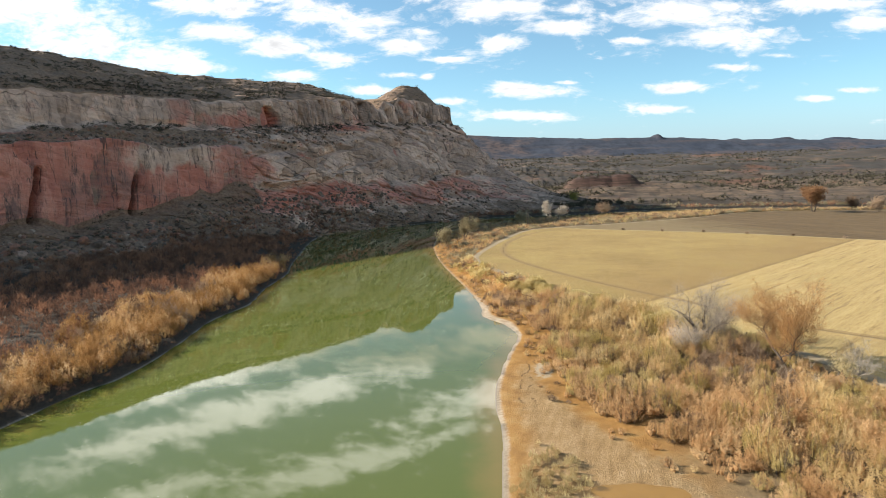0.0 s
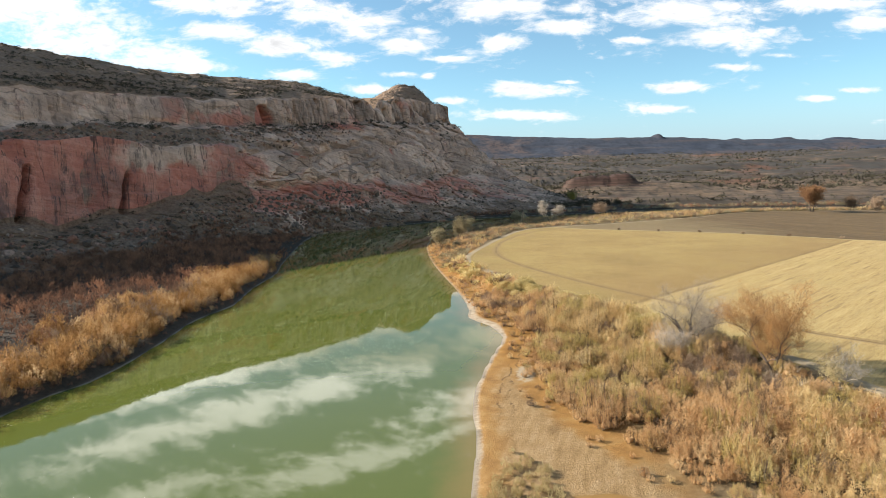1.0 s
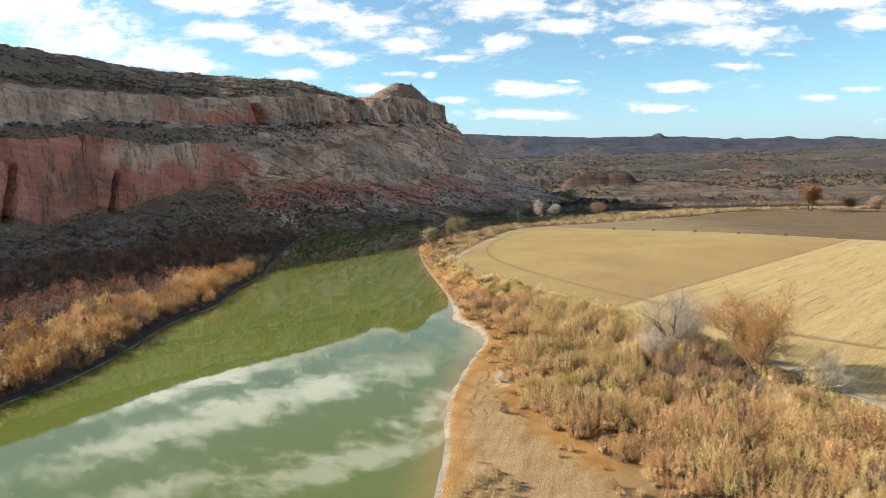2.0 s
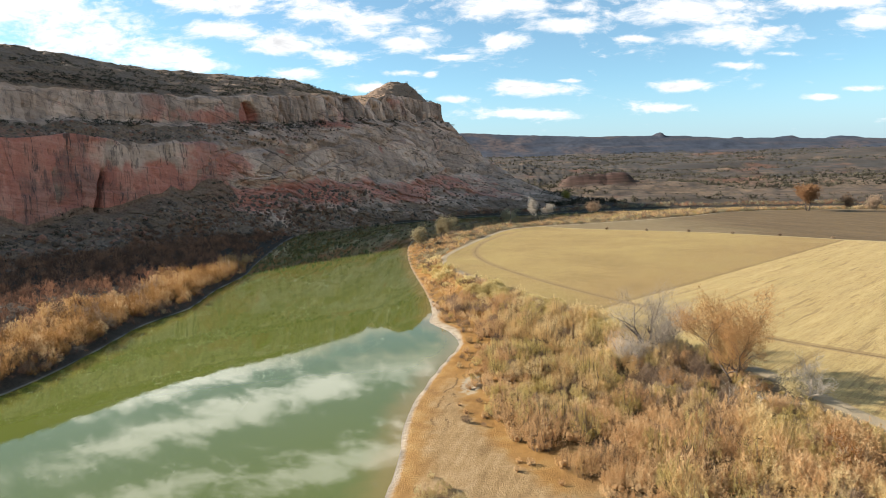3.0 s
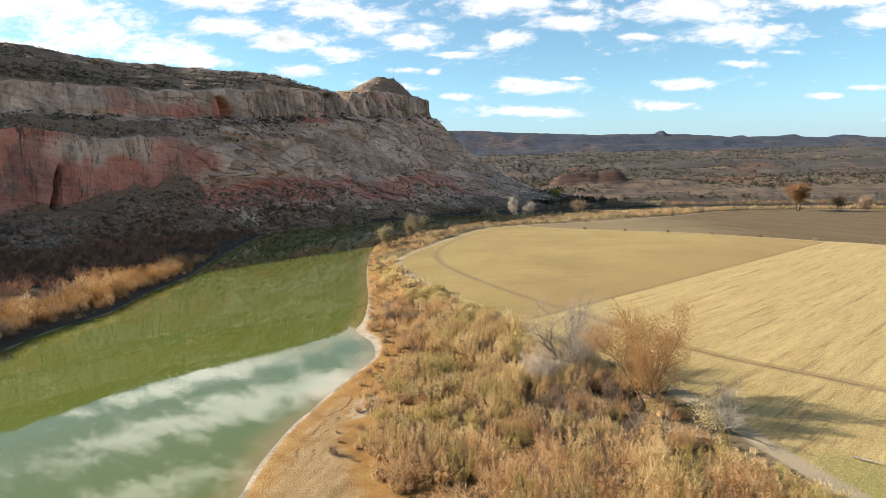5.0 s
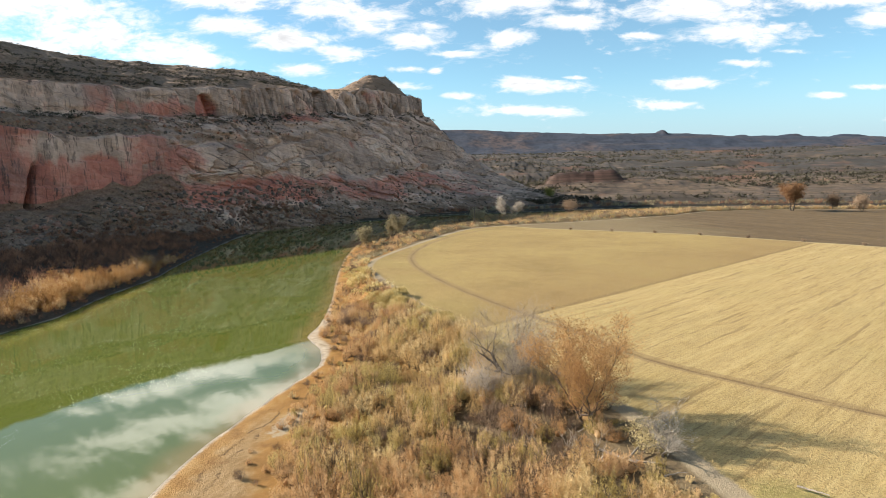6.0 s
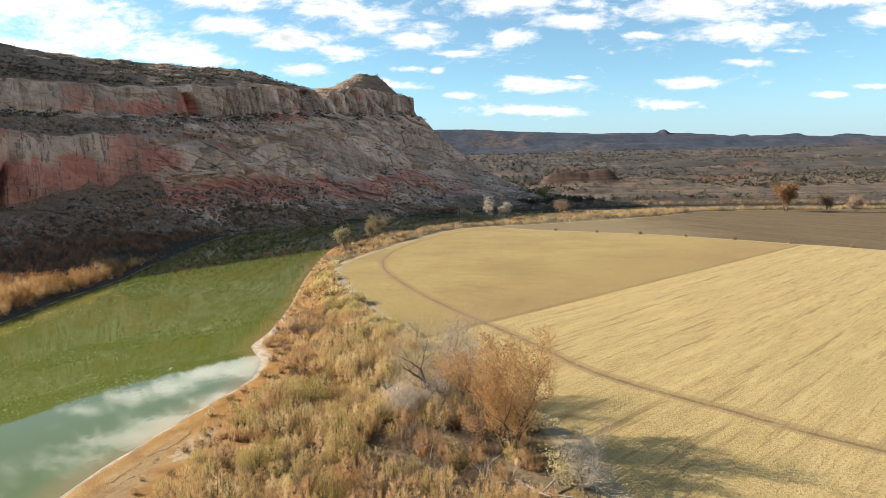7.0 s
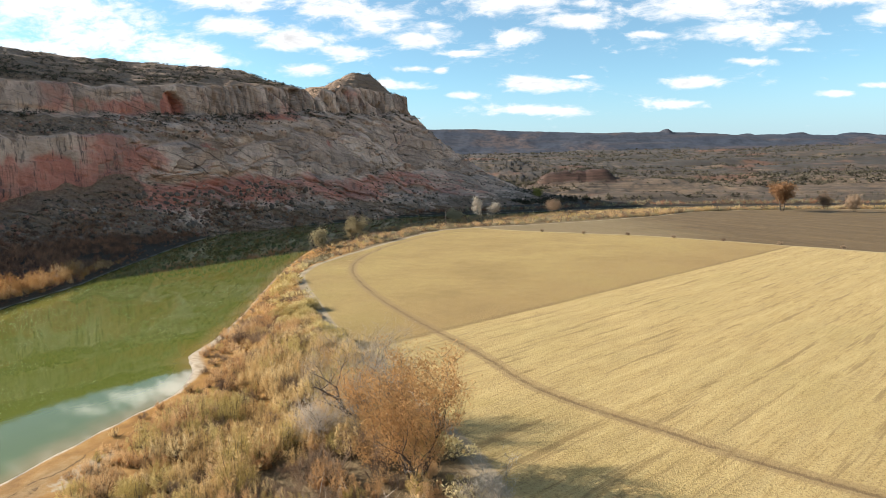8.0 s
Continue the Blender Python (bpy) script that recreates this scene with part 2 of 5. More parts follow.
def ground(x, y, full=False):
    """Height of the ground, and the masks of what covers it."""
    x, y = np.asarray(x, float), np.asarray(y, float)
    dl, sl = line_distance(x, y, shore_l)
    dr, sr = line_distance(x, y, shore_r)
    right, left = sr > 0, sl < 0
    wet = ~right & ~left
    df, sf = line_distance(x, y, field_edge)
    inside = np.where(sf > 0, df, -df)
    rough = fbm(x / 9, y / 9, 4, 3)
    fine = fbm(x / 1.3, y / 1.3, 3, 11)
    bed = -np.minimum(0.22 * np.minimum(dl, dr), 2.5)
    # right bank: wet rim, sand flat, brush ground rising to the field
    q = dr / (dr + np.maximum(-inside, 0) + 1e-6)
    bank = 0.22 * smooth(dr, 0, 0.5) + 0.03 * np.minimum(dr, 6) + (FIELD_Z - 0.45) * smooth(q, 0.25, 1.0)
    bank = bank + 0.10 * rough * smooth(dr, 1, 8) + 0.03 * fine * smooth(dr, 0.3, 1.5)
    rut = line_distance(x + 0.25 * rough, y, pivot_track)[0]
    field = FIELD_Z + 0.05 * rough + 0.012 * fine - 0.10 * np.exp(-(rut / 0.45) ** 2) + 0.05 * np.exp(-((rut - 1.0) / 0.4) ** 2)
    h_right = np.where(inside > 0, field, bank)
    # left bank: cut bank, then a brushy flat
    flat = 0.9 * smooth(dl, 0.2, 2.2) + 1.6 * smooth(dl, 2, 30) + 0.25 * rough * smooth(dl, 2, 10)
    h = np.where(wet, bed, np.where(right, h_right, flat))
    # desert beyond the river, rising towards the mesas
    dist = np.hypot(x, y)
    rise = np.maximum(dist - 470, 0)
    gullies = np.abs(fbm(x / 90, y / 90, 4, 21))
    hills = np.maximum(fbm(x / 260, y / 200, 3, 31), -0.2)
    desert = 4 + 0.056 * np.minimum(rise, 900) + 0.040 * np.clip(rise - 900, 0, 1100)
    ridges = fbm(x / 210 + 0.3 * y / 200, y / 75, 4, 35)
    ledge = np.floor(ridges * 3) / 3
    desert = desert + (5 * (0.5 - gullies) + 8 * hills + 6 * ledge) * smooth(rise, 40, 400) + 1.5 * rough * smooth(rise, 0, 100)
    # a red outcrop and a dark clay bank across the river
    desert = desert + 9 * np.exp(-(np.abs(x - 130) / 72) ** 4 - (np.abs(y - 602) / 36) ** 2) * (1 + 0.25 * ridges)
    desert = desert + 8.5 * np.exp(-(np.abs(x - 98 + 4 * ridges) / 33) ** 12 - (np.abs(y - 607 + 5 * ridges) / 18) ** 14)
    desert = desert + 10 * np.exp(-(np.abs(x - 150) / 36) ** 4 - (np.abs(y - 522) / 14) ** 4) * (1 + 0.3 * ridges)
    beyond = left & (y > 380) & (x > -40)
    away = np.where(beyond, smooth(dl, 6, 110), smooth(np.hypot(x - 60, y - 200), 480, 900) * (y > 100))
    away = np.where(wet, 0, away)
    pool = np.exp(-((x - 12.0) / 3.6) ** 4 - ((y - 46.5) / 3.2) ** 4)
    h = np.where(right, h * (1 - pool) + np.minimum(h, 0.42) * pool, h)
    h = h * (1 - away) + np.maximum(desert, 2.5) * away
    if not full:
        return h
    df2, sf2 = line_distance(x, y, fallow_edge)
    masks = {
        "shore": np.where(right, dr, np.where(left, dl, -np.minimum(dl, dr))),
        "right": right * 1.0,
        "field": inside,
        "rut": rut + np.where(inside > 0, 0, 9),
        "fallow": np.where(inside > 0, -df2 * sf2, -30.0),
        "desert": away,
        "redrock": np.exp(-(np.abs(x - 100) / 42) ** 6 - (np.abs(y - 606) / 26) ** 6) * away,
        "sandw": np.interp(y, SAND_Y, SAND_W) - dr,
        "clay": np.exp(-(np.abs(x - 150) / 44) ** 4 - (np.abs(y - 516) / 22) ** 4) * away,
    }
    return h, masks


def ground_at(x, y):
    return ground(np.atleast_1d(x), np.atleast_1d(y))

# ---------------------------------------------------------------- materials
def material(name):
    m = bpy.data.materials.new(name)
    m.use_nodes = True
    return m, Graph(m.node_tree)


def finish(g, color, rough=0.9, normal=None, metal=0.0, spec=0.25):
    b = g.node("ShaderNodeBsdfPrincipled")
    g.put(b.inputs["Base Color"], color)
    g.put(b.inputs["Roughness"], rough)
    g.put(b.inputs["Metallic"], metal)
    g.put(b.inputs["Specular IOR Level"], spec)
    if normal is not None:
        g.put(b.inputs["Normal"], normal)
    g.put(g.node("ShaderNodeOutputMaterial").inputs[0], b.outputs[0])
    return b


def mat_ground():
    m, g = material("ground_cover")
    p = g.place()
    n_big = g.noise(p, 0.045, 5, 0.6)
    n_mid = g.noise(p, 0.35, 5, 0.6)
    n_fine = g.noise(p, 2.6, 5, 0.65)
    n_grit = g.noise(p, 9.0, 3, 0.6)
    shore, right, field = g.attr("shore"), g.attr("right"), g.attr("field")
    # right bank: orange mud, grey dried crust, pale rim at the water
    mud = g.ramp(n_mid, (0.30, (0.20, 0.092, 0.020)), (0.50, (0.32, 0.160, 0.038)), (0.70, (0.38, 0.225, 0.075)))
    drift = g.noise(g.stretch(p, (1.0, 0.16, 1), (0, 0, 12)), 1.0, 6, 0.65)
    crust = g.ramp(g.math("ADD", g.math("MULTIPLY", n_fine, 0.3), g.math("ADD", g.math("MULTIPLY", drift, 0.45), g.math("MULTIPLY", n_mid, 0.25))),
                   (0.36, (0.200, 0.120, 0.049)), (0.50, (0.315, 0.200, 0.090)), (0.64, (0.43, 0.300, 0.163)))
    x, y, z = g.xyz(p)
    near = g.step(y, 92.0, 76.0)
    flat = g.math("MAXIMUM", g.math("MULTIPLY", g.step(shore, 2.5, 5.0), g.step(n_big, 0.38, 0.56)), near)
    fringe = g.math("ADD", g.attr("sandw"), g.math("MULTIPLY", g.math("SUBTRACT", n_mid, 0.5), 5.0))
    flat = g.math("MULTIPLY", flat, g.step(fringe, 1.2, 3.2, 0.15, 1.0))
    flat = g.math("MULTIPLY", flat, g.step(g.math("ADD", shore, g.math("MULTIPLY", n_mid, 5.0)), 4.0, 6.5, 0.3, 1.0))
    bank = g.mix(flat, mud, crust)
    litter = g.ramp(n_fine, (0.3, (0.115, 0.080, 0.042)), (0.7, (0.24, 0.170, 0.090)))
    bank = g.mix(g.step(g.math("ADD", shore, g.math("MULTIPLY", n_mid, 8.0)), 16.0, 26.0), bank, litter)
    lip = g.math("MULTIPLY", g.step(y, 98.0, 108.0), g.step(y, 131.0, 124.0))         # a broad pale crust on the point
    lip = g.math("ADD", 0.75, g.math("MULTIPLY", lip, 0.85))
    rim = g.math("MULTIPLY", g.step(g.math("DIVIDE", g.math("ADD", shore, g.math("MULTIPLY", n_fine, 0.9)), lip), 1.6, 0.9), g.step(y, 140.0, 122.0, 0.2, 0.9))
    crumbs = g.noise(g.stretch(p, (0.6, 2.6, 1), (0, 0, 10)), 1.0, 5, 0.65)
    bank = g.mix(rim, bank, g.ramp(crumbs, (0.34, (0.27, 0.20, 0.125)), (0.58, (0.47, 0.39, 0.29))))
    # small broken scarps in the mud, along the water
    wander = g.math("ADD", g.math("ADD", shore, g.math("MULTIPLY", g.noise(p, 0.22, 3, 0.5), 4.0)), g.math("MULTIPLY", n_fine, 0.8))
    scarp = g.math("MAXIMUM", g.step(g.math("ABSOLUTE", g.math("SUBTRACT", wander, 5.6)), 0.22, 0.06), g.step(g.math("ABSOLUTE", g.math("SUBTRACT", wander, 6.8)), 0.16, 0.05))
    scarp = g.math("MULTIPLY", g.math("MULTIPLY", scarp, g.step(n_mid, 0.44, 0.52)), g.math("MULTIPLY", g.step(y, 62.0, 70.0), g.step(y, 128.0, 118.0)))
    bank = g.mix(g.math("MULTIPLY", scarp, 0.75), bank, (0.085, 0.045, 0.016))
    # a white salt patch on the sand flat
    sx, sy = g.math("DIVIDE", g.math("SUBTRACT", x, 6.2), 1.5), g.math("DIVIDE", g.math("SUBTRACT", y, 79.0), 4.2)
    salt = g.math("ADD", g.math("ADD", g.math("MULTIPLY", sx, sx), g.math("MULTIPLY", sy, sy)), g.math("MULTIPLY", g.noise(p, 1.3, 7, 0.75), 3.2))
    bank = g.mix(g.math("MULTIPLY", g.step(salt, 2.5, 1.9), 0.75), bank, (0.42, 0.36, 0.26))
    wetness = g.step(shore, 0.9, 0.0)
    # mown field: straw with rows along the cut, green showing through
    rows = g.stretch(p, (0.07, 0.85, 1), (0, 0, -48))
    r1 = g.noise(rows, 1.0, 6, 0.62)
    r2 = g.noise(g.stretch(p, (0.30, 2.8, 1), (0, 0, -48)), 1.0, 4, 0.6)
    straw = g.ramp(g.math("ADD", g.math("MULTIPLY", r1, 0.45), g.math("ADD", g.math("MULTIPLY", r2, 0.40), g.math("MULTIPLY", n_big, 0.15))),
                   (0.32, (0.23, 0.150, 0.056)), (0.44, (0.405, 0.278, 0.108)), (0.60, (0.52, 0.378, 0.162)))
    inner = g.ramp(g.math("ADD", g.math("MULTIPLY", n_mid, 0.2), g.math("ADD", g.math("MULTIPLY", n_fine, 0.35), g.math("MULTIPLY", n_big, 0.45))),
                   (0.36, (0.225, 0.143, 0.049)), (0.62, (0.405, 0.282, 0.100)))
    # the straight line between the two cuts
    cut = g.math("SUBTRACT", g.math("MULTIPLY", g.math("SUBTRACT", x, 38.6), 0.7424), g.math("MULTIPLY", g.math("SUBTRACT", y, 123.7), 0.6699))
    inner = g.mix(g.math("MULTIPLY", g.step(g.math("ADD", cut, g.math("MULTIPLY", n_big, 14.0)), -26.0, 4.0), 0.55), inner, (0.27, 0.165, 0.062))
    inner = g.mix(g.math("MULTIPLY", g.step(g.math("ABSOLUTE", g.math("ADD", cut, 0.7)), 1.0, 0.2), 0.45), inner, (0.17, 0.105, 0.042))
    crop = g.mix(g.step(cut, -0.5, 0.5), inner, straw)
    green = g.math("MULTIPLY", g.step(n_big, 0.45, 0.7), 0.25)
    crop = g.mix(green, crop, g.mix(n_fine, (0.22, 0.170, 0.048), (0.35, 0.268, 0.085)))
    verge = g.math("MULTIPLY", g.step(field, 26.0, 2.0), g.step(g.noise(p, 0.12, 4), 0.40, 0.62))
    crop = g.mix(g.math("MULTIPLY", verge, 0.28), crop, (0.23, 0.178, 0.048))
    vx, vy = g.math("DIVIDE", g.math("SUBTRACT", x, 49.0), 3.6), g.math("DIVIDE", g.math("SUBTRACT", y, 62.0), 5.5)
    lush = g.math("ADD", g.math("ADD", g.math("MULTIPLY", vx, vx), g.math("MULTIPLY", vy, vy)), g.math("MULTIPLY", n_fine, 1.4))
    crop = g.mix(g.step(lush, 1.9, 1.0, 0.0, 0.7), crop, g.mix(n_fine, (0.135, 0.135, 0.026), (0.31, 0.265, 0.085)))
    swath = g.math("SINE", g.math("ADD", g.math("MULTIPLY", cut, 1.15), g.math("MULTIPLY", n_big, 9.0)))
    swath = g.math("MULTIPLY", g.step(g.math("ADD", swath, g.math("MULTIPLY", g.math("SUBTRACT", r1, 0.5), 5.0)), 0.35, 1.1), g.step(cut, 0.5, 3.0))
    crop = g.mix(g.math("MULTIPLY", swath, 0.20), crop, (0.24, 0.155, 0.062))
    clod = g.noise(p, 5.5, 4, 0.7)
    crop = g.mix(g.math("MULTIPLY", g.step(clod, 0.52, 0.62), 0.45), crop, (0.13, 0.085, 0.034))
    crop = g.mix(g.math("MULTIPLY", g.step(clod, 0.46, 0.36), 0.35), crop, (0.56, 0.43, 0.20))
    # dark flecks along the rows, painted as small shadows in the stubble
    fleck_shade = g.math("MULTIPLY", g.step(g.noise(g.stretch(p, (0.05, 0.8, 1), (0, 0, -48)), 1.0, 6, 0.68), 0.56, 0.66), g.step(cut, 0.0, 2.0))
    crop = g.mix(g.math("MULTIPLY", fleck_shade, 0.60), crop, (0.20, 0.125, 0.05))
    # fallow part, ploughed
    fallow = g.step(g.math("ADD", g.attr("fallow"), g.math("MULTIPLY", n_mid, 2.0)), 0.4, 2.0)
    soil = g.ramp(g.math("ADD", g.math("MULTIPLY", g.noise(g.stretch(p, (0.03, 0.18, 1), (0, 0, 62)), 1.0, 6, 0.65), 0.5), g.math("MULTIPLY", n_mid, 0.4)),
                  (0.35, (0.096, 0.061, 0.027)), (0.65, (0.190, 0.122, 0.054)))
    soil = g.mix(g.step(g.math("ADD", x, g.math("MULTIPLY", n_big, 60.0)), 155.0, 105.0, 0.0, 0.55), soil, g.mix(n_fine, (0.21, 0.155, 0.075), (0.32, 0.24, 0.125)))
    crop = g.mix(fallow, crop, soil)
    edge = g.step(g.math("ABSOLUTE", g.math("ADD", g.attr("fallow"), g.math("MULTIPLY", n_mid, 1.5))), 1.6, 0.3)
    crop = g.mix(g.math("MULTIPLY", edge, 0.6), crop, (0.38, 0.29, 0.17))
    # wheel track of the sprinkler, and the dirt path along the field
    wob = g.math("ADD", g.attr("rut"), g.math("MULTIPLY", g.math("SUBTRACT", n_fine, 0.5), 0.7))
    crop = g.mix(g.math("MULTIPLY", g.step(wob, 1.35, 0.80), 0.62), crop, (0.255, 0.165, 0.075))
    crop = g.mix(g.math("MULTIPLY", g.step(wob, 0.45, 0.15), 0.8), crop, g.mix(n_grit, (0.11, 0.067, 0.03), (0.22, 0.14, 0.065)))
    here = g.mix(g.step(field, -0.2, 0.2), bank, crop)
    pw = g.math("ADD", g.math("ABSOLUTE", field), g.math("MULTIPLY", g.math("SUBTRACT", n_fine, 0.5), 1.0))
    here = g.mix(g.step(pw, 1.25, 0.70), here, g.mix(n_mid, (0.26, 0.195, 0.115), (0.40, 0.315, 0.205)))
    # left flat: the shade it lies in is put into its very dark colour
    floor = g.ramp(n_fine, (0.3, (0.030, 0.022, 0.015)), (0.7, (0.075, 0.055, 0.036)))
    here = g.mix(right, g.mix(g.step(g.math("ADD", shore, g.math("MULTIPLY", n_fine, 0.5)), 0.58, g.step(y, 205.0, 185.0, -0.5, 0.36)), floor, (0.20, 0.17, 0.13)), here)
    # desert
    sand = g.ramp(g.math("ADD", g.math("MULTIPLY", n_big, 0.5), g.math("MULTIPLY", g.noise(p, 0.012, 5), 0.5)),
                  (0.38, (0.052, 0.041, 0.034)), (0.50, (0.085, 0.064, 0.049)), (0.64, (0.235, 0.165, 0.105)))
    scrub = g.step(g.noise(p, 0.16, 6, 0.7), 0.48, 0.60)
    tan = g.math("MULTIPLY", g.step(y, 760.0, 560.0), g.step(g.noise(g.stretch(p, (0.012, 0.05, 1), (0, 0, 6)), 1.0, 6, 0.68), 0.40, 0.56))
    sand = g.mix(g.math("MULTIPLY", tan, 0.8), sand, g.mix(n_mid, (0.14, 0.098, 0.062), (0.30, 0.222, 0.142)))
    sand = g.mix(g.math("MULTIPLY", scrub, 0.75), sand, (0.075, 0.063, 0.045))
    woods = g.step(g.noise(g.stretch(p, (0.0045, 0.017, 1), (0, 0, 8)), 1.0, 6, 0.68), 0.43, 0.52)
    woods = g.math("MULTIPLY", woods, g.step(y, 600.0, 900.0, 0.30, 0.9))
    sand = g.mix(woods, sand, g.mix(g.noise(p, 0.08, 4, 0.7), (0.036, 0.037, 0.034), (0.074, 0.070, 0.061)))
    red = g.step(g.noise(p, 0.008, 4), 0.56, 0.66)
    sand = g.mix(g.math("MULTIPLY", red, 0.5), sand, (0.22, 0.10, 0.055))
    sand = g.mix(g.math("MULTIPLY", g.attr("redrock"), 0.95), sand, g.ramp(g.noise(g.stretch(p, (0.04, 0.04, 0.6)), 1.0, 6, 0.7), (0.40, (0.038, 0.023, 0.018)), (0.62, (0.098, 0.055, 0.042))))
    sand = g.mix(g.math("MULTIPLY", g.attr("clay"), 0.8), sand, g.mix(n_mid, (0.045, 0.040, 0.033), (0.095, 0.082, 0.064)))
    sand = g.mix(1.0, sand, (0.86, 0.80, 0.78), "MULTIPLY")
    here = g.mix(g.step(g.attr("desert"), 0.05, 0.5), here, sand)
    here = g.mix(1.0, here, (0.84, 0.84, 0.84), "MULTIPLY")
    h = g.math("ADD", g.math("MULTIPLY", n_fine, 0.7), g.math("MULTIPLY", n_grit, 0.3))
    h = g.math("ADD", h, g.math("MULTIPLY", r2, g.step(cut, -1.0, 1.0, 0.12, 0.5)))
    h = g.math("ADD", h, g.math("MULTIPLY", clod, 1.4))
    finish(g, here, g.math("SUBTRACT", 0.95, g.math("MULTIPLY", wetness, 0.45)), g.bump(h, 0.9, 0.11))
    return m


def mat_water():
    m, g = material("river_water")
    p = g.place()
    shallow = g.step(g.math("ADD", g.attr("shore"), g.math("MULTIPLY", g.noise(p, 0.2, 4), 4.0)), 6.2, 1.8)
    deep = g.mix(g.noise(p, 0.03, 4), (0.077, 0.095, 0.016), (0.101, 0.113, 0.024))
    col = g.mix(g.math("MULTIPLY", shallow, 0.85), deep, (0.185, 0.132, 0.04))
    wave = g.noise(g.stretch(p, (1.0, 0.55, 1), (0, 0, 20)), 1.6, 4, 0.55)
    swell = g.noise(p, 0.25, 2)
    calm = g.step(g.noise(p, 0.02, 3), 0.40, 0.62)
    h = g.math("ADD", g.math("MULTIPLY", wave, g.math("ADD", 0.25, calm)), g.math("MULTIPLY", swell, 0.6))
    b = finish(g, col, 0.02, g.bump(h, 0.045, 0.05), spec=0.5)
    b.inputs["IOR"].default_value = 1.42
    return m


def mat_rock():
    m, g = material("canyon_sandstone")
    p = g.place()
    red, cell = g.attr("red"), g.attr("cell")
    streak = g.noise(g.stretch(p, (0.42, 0.42, 0.030)), 1.0, 6, 0.65)
    streak_b = g.noise(g.stretch(p, (1.5, 1.5, 0.07)), 1.0, 4, 0.6)
    beds = g.noise(g.stretch(p, (0.03, 0.03, 0.8), (7, -6, 0)), 1.0, 6, 0.65)
    mottle = g.noise(p, 0.10, 7, 0.66)
    patch = g.noise(p, 0.035, 4, 0.6)
    grain = g.noise(p, 0.9, 6, 0.7)
    tone = g.math("ADD", g.math("MULTIPLY", mottle, 0.45), g.math("MULTIPLY", beds, 0.30))
    tone = g.math("ADD", tone, g.math("MULTIPLY", cell, 0.25))
    grey = g.ramp(tone, (0.30, (0.222, 0.146, 0.104)), (0.43, (0.42, 0.288, 0.212)), (0.56, (0.575, 0.400, 0.298)), (0.72, (0.72, 0.512, 0.382)))
    rust = g.ramp(g.math("ADD", g.math("MULTIPLY", tone, 0.75), g.math("MULTIPLY", streak, 0.3)),
                  (0.34, (0.29, 0.088, 0.062)), (0.52, (0.47, 0.158, 0.108)), (0.70, (0.62, 0.285, 0.20)))
    edge = g.math("ADD", red, g.math("MULTIPLY", g.math("SUBTRACT", mottle, 0.5), 1.3))
    edge = g.math("ADD", edge, g.math("MULTIPLY", g.math("SUBTRACT", patch, 0.5), 2.0))
    edge = g.math("ADD", edge, g.math("MULTIPLY", g.math("SUBTRACT", streak, 0.5), 0.6))
    edge = g.math("ADD", edge, g.math("MULTIPLY", g.math("SUBTRACT", cell, 0.5), 0.45))
    col = g.mix(g.step(edge, 0.18, 0.78, 0.0, 0.9), grey, rust)
    steep = g.attr("steep")
    varnish = g.math("MULTIPLY", steep, g.math("MULTIPLY", g.step(streak, 0.50, 0.62), g.step(streak_b, 0.40, 0.56)))
    col = g.mix(g.math("MULTIPLY", varnish, 0.80), col, (0.050, 0.040, 0.037))
    stain = g.math("MULTIPLY", g.step(g.noise(g.stretch(p, (0.16, 0.16, 0.05)), 1.0, 7, 0.7), 0.54, 0.64), g.math("ADD", 0.45, g.math("MULTIPLY", steep, 0.15)))
    col = g.mix(stain, col, (0.070, 0.056, 0.050))
    col = g.mix(g.math("MULTIPLY", g.step(grain, 0.52, 0.66), 0.18), col, (0.12, 0.092, 0.075))
    col = g.mix(g.math("MULTIPLY", g.step(grain, 0.44, 0.32), 0.10), col, (0.48, 0.40, 0.34))
    # slanting dark lines along the bedding: shadow under ledges, painted in
    ledge_shade = g.noise(g.stretch(p, (0.05, 0.05, 0.75), (16, -13, 0)), 1.0, 7, 0.72)
    ledge_shade = g.math("MULTIPLY", g.step(ledge_shade, 0.55, 0.66), g.math("MULTIPLY", g.step(mottle, 0.40, 0.55), g.step(steep, 0.9, 0.4, 0.35, 1.0)))
    col = g.mix(g.math("MULTIPLY", ledge_shade, 0.55), col, (0.085, 0.066, 0.056))
    broad = g.math("MULTIPLY", g.step(g.noise(g.stretch(p, (0.055, 0.055, 0.022)), 1.0, 6, 0.62), 0.50, 0.60), steep)
    col = g.mix(g.math("MULTIPLY", broad, 0.28), col, (0.105, 0.075, 0.066))
    old = g.noise(g.stretch(p, (0.030, 0.030, 0.055), (12, -9, 0)), 1.0, 7, 0.66)
    col = g.mix(g.step(old, 0.50, 0.58, 0.0, 0.34), col, (0.120, 0.096, 0.086))
    soil = g.ramp(grain, (0.35, (0.100, 0.064, 0.041)), (0.65, (0.26, 0.172, 0.112)))
    col = g.mix(g.math("MULTIPLY", g.step(g.math("ADD", g.attr("soil"), g.math("MULTIPLY", g.math("SUBTRACT", mottle, 0.5), 1.3)), 0.40, 0.65), 0.9), col, soil)
    bent = g.node("ShaderNodeVectorMath", operation="MULTIPLY_ADD")
    g.put(bent.inputs[0], g.noise(p, 0.08, 4, 0.6, "Color"))
    bent.inputs[1].default_value = (4, 4, 7)
    g.put(bent.inputs[2], p)
    lines = g.math("MULTIPLY", g.cracks(g.stretch(bent.outputs[0], (0.20, 0.20, 1.5), (9, -7, 0)), 0.10, 0.020), g.step(patch, 0.42, 0.54))
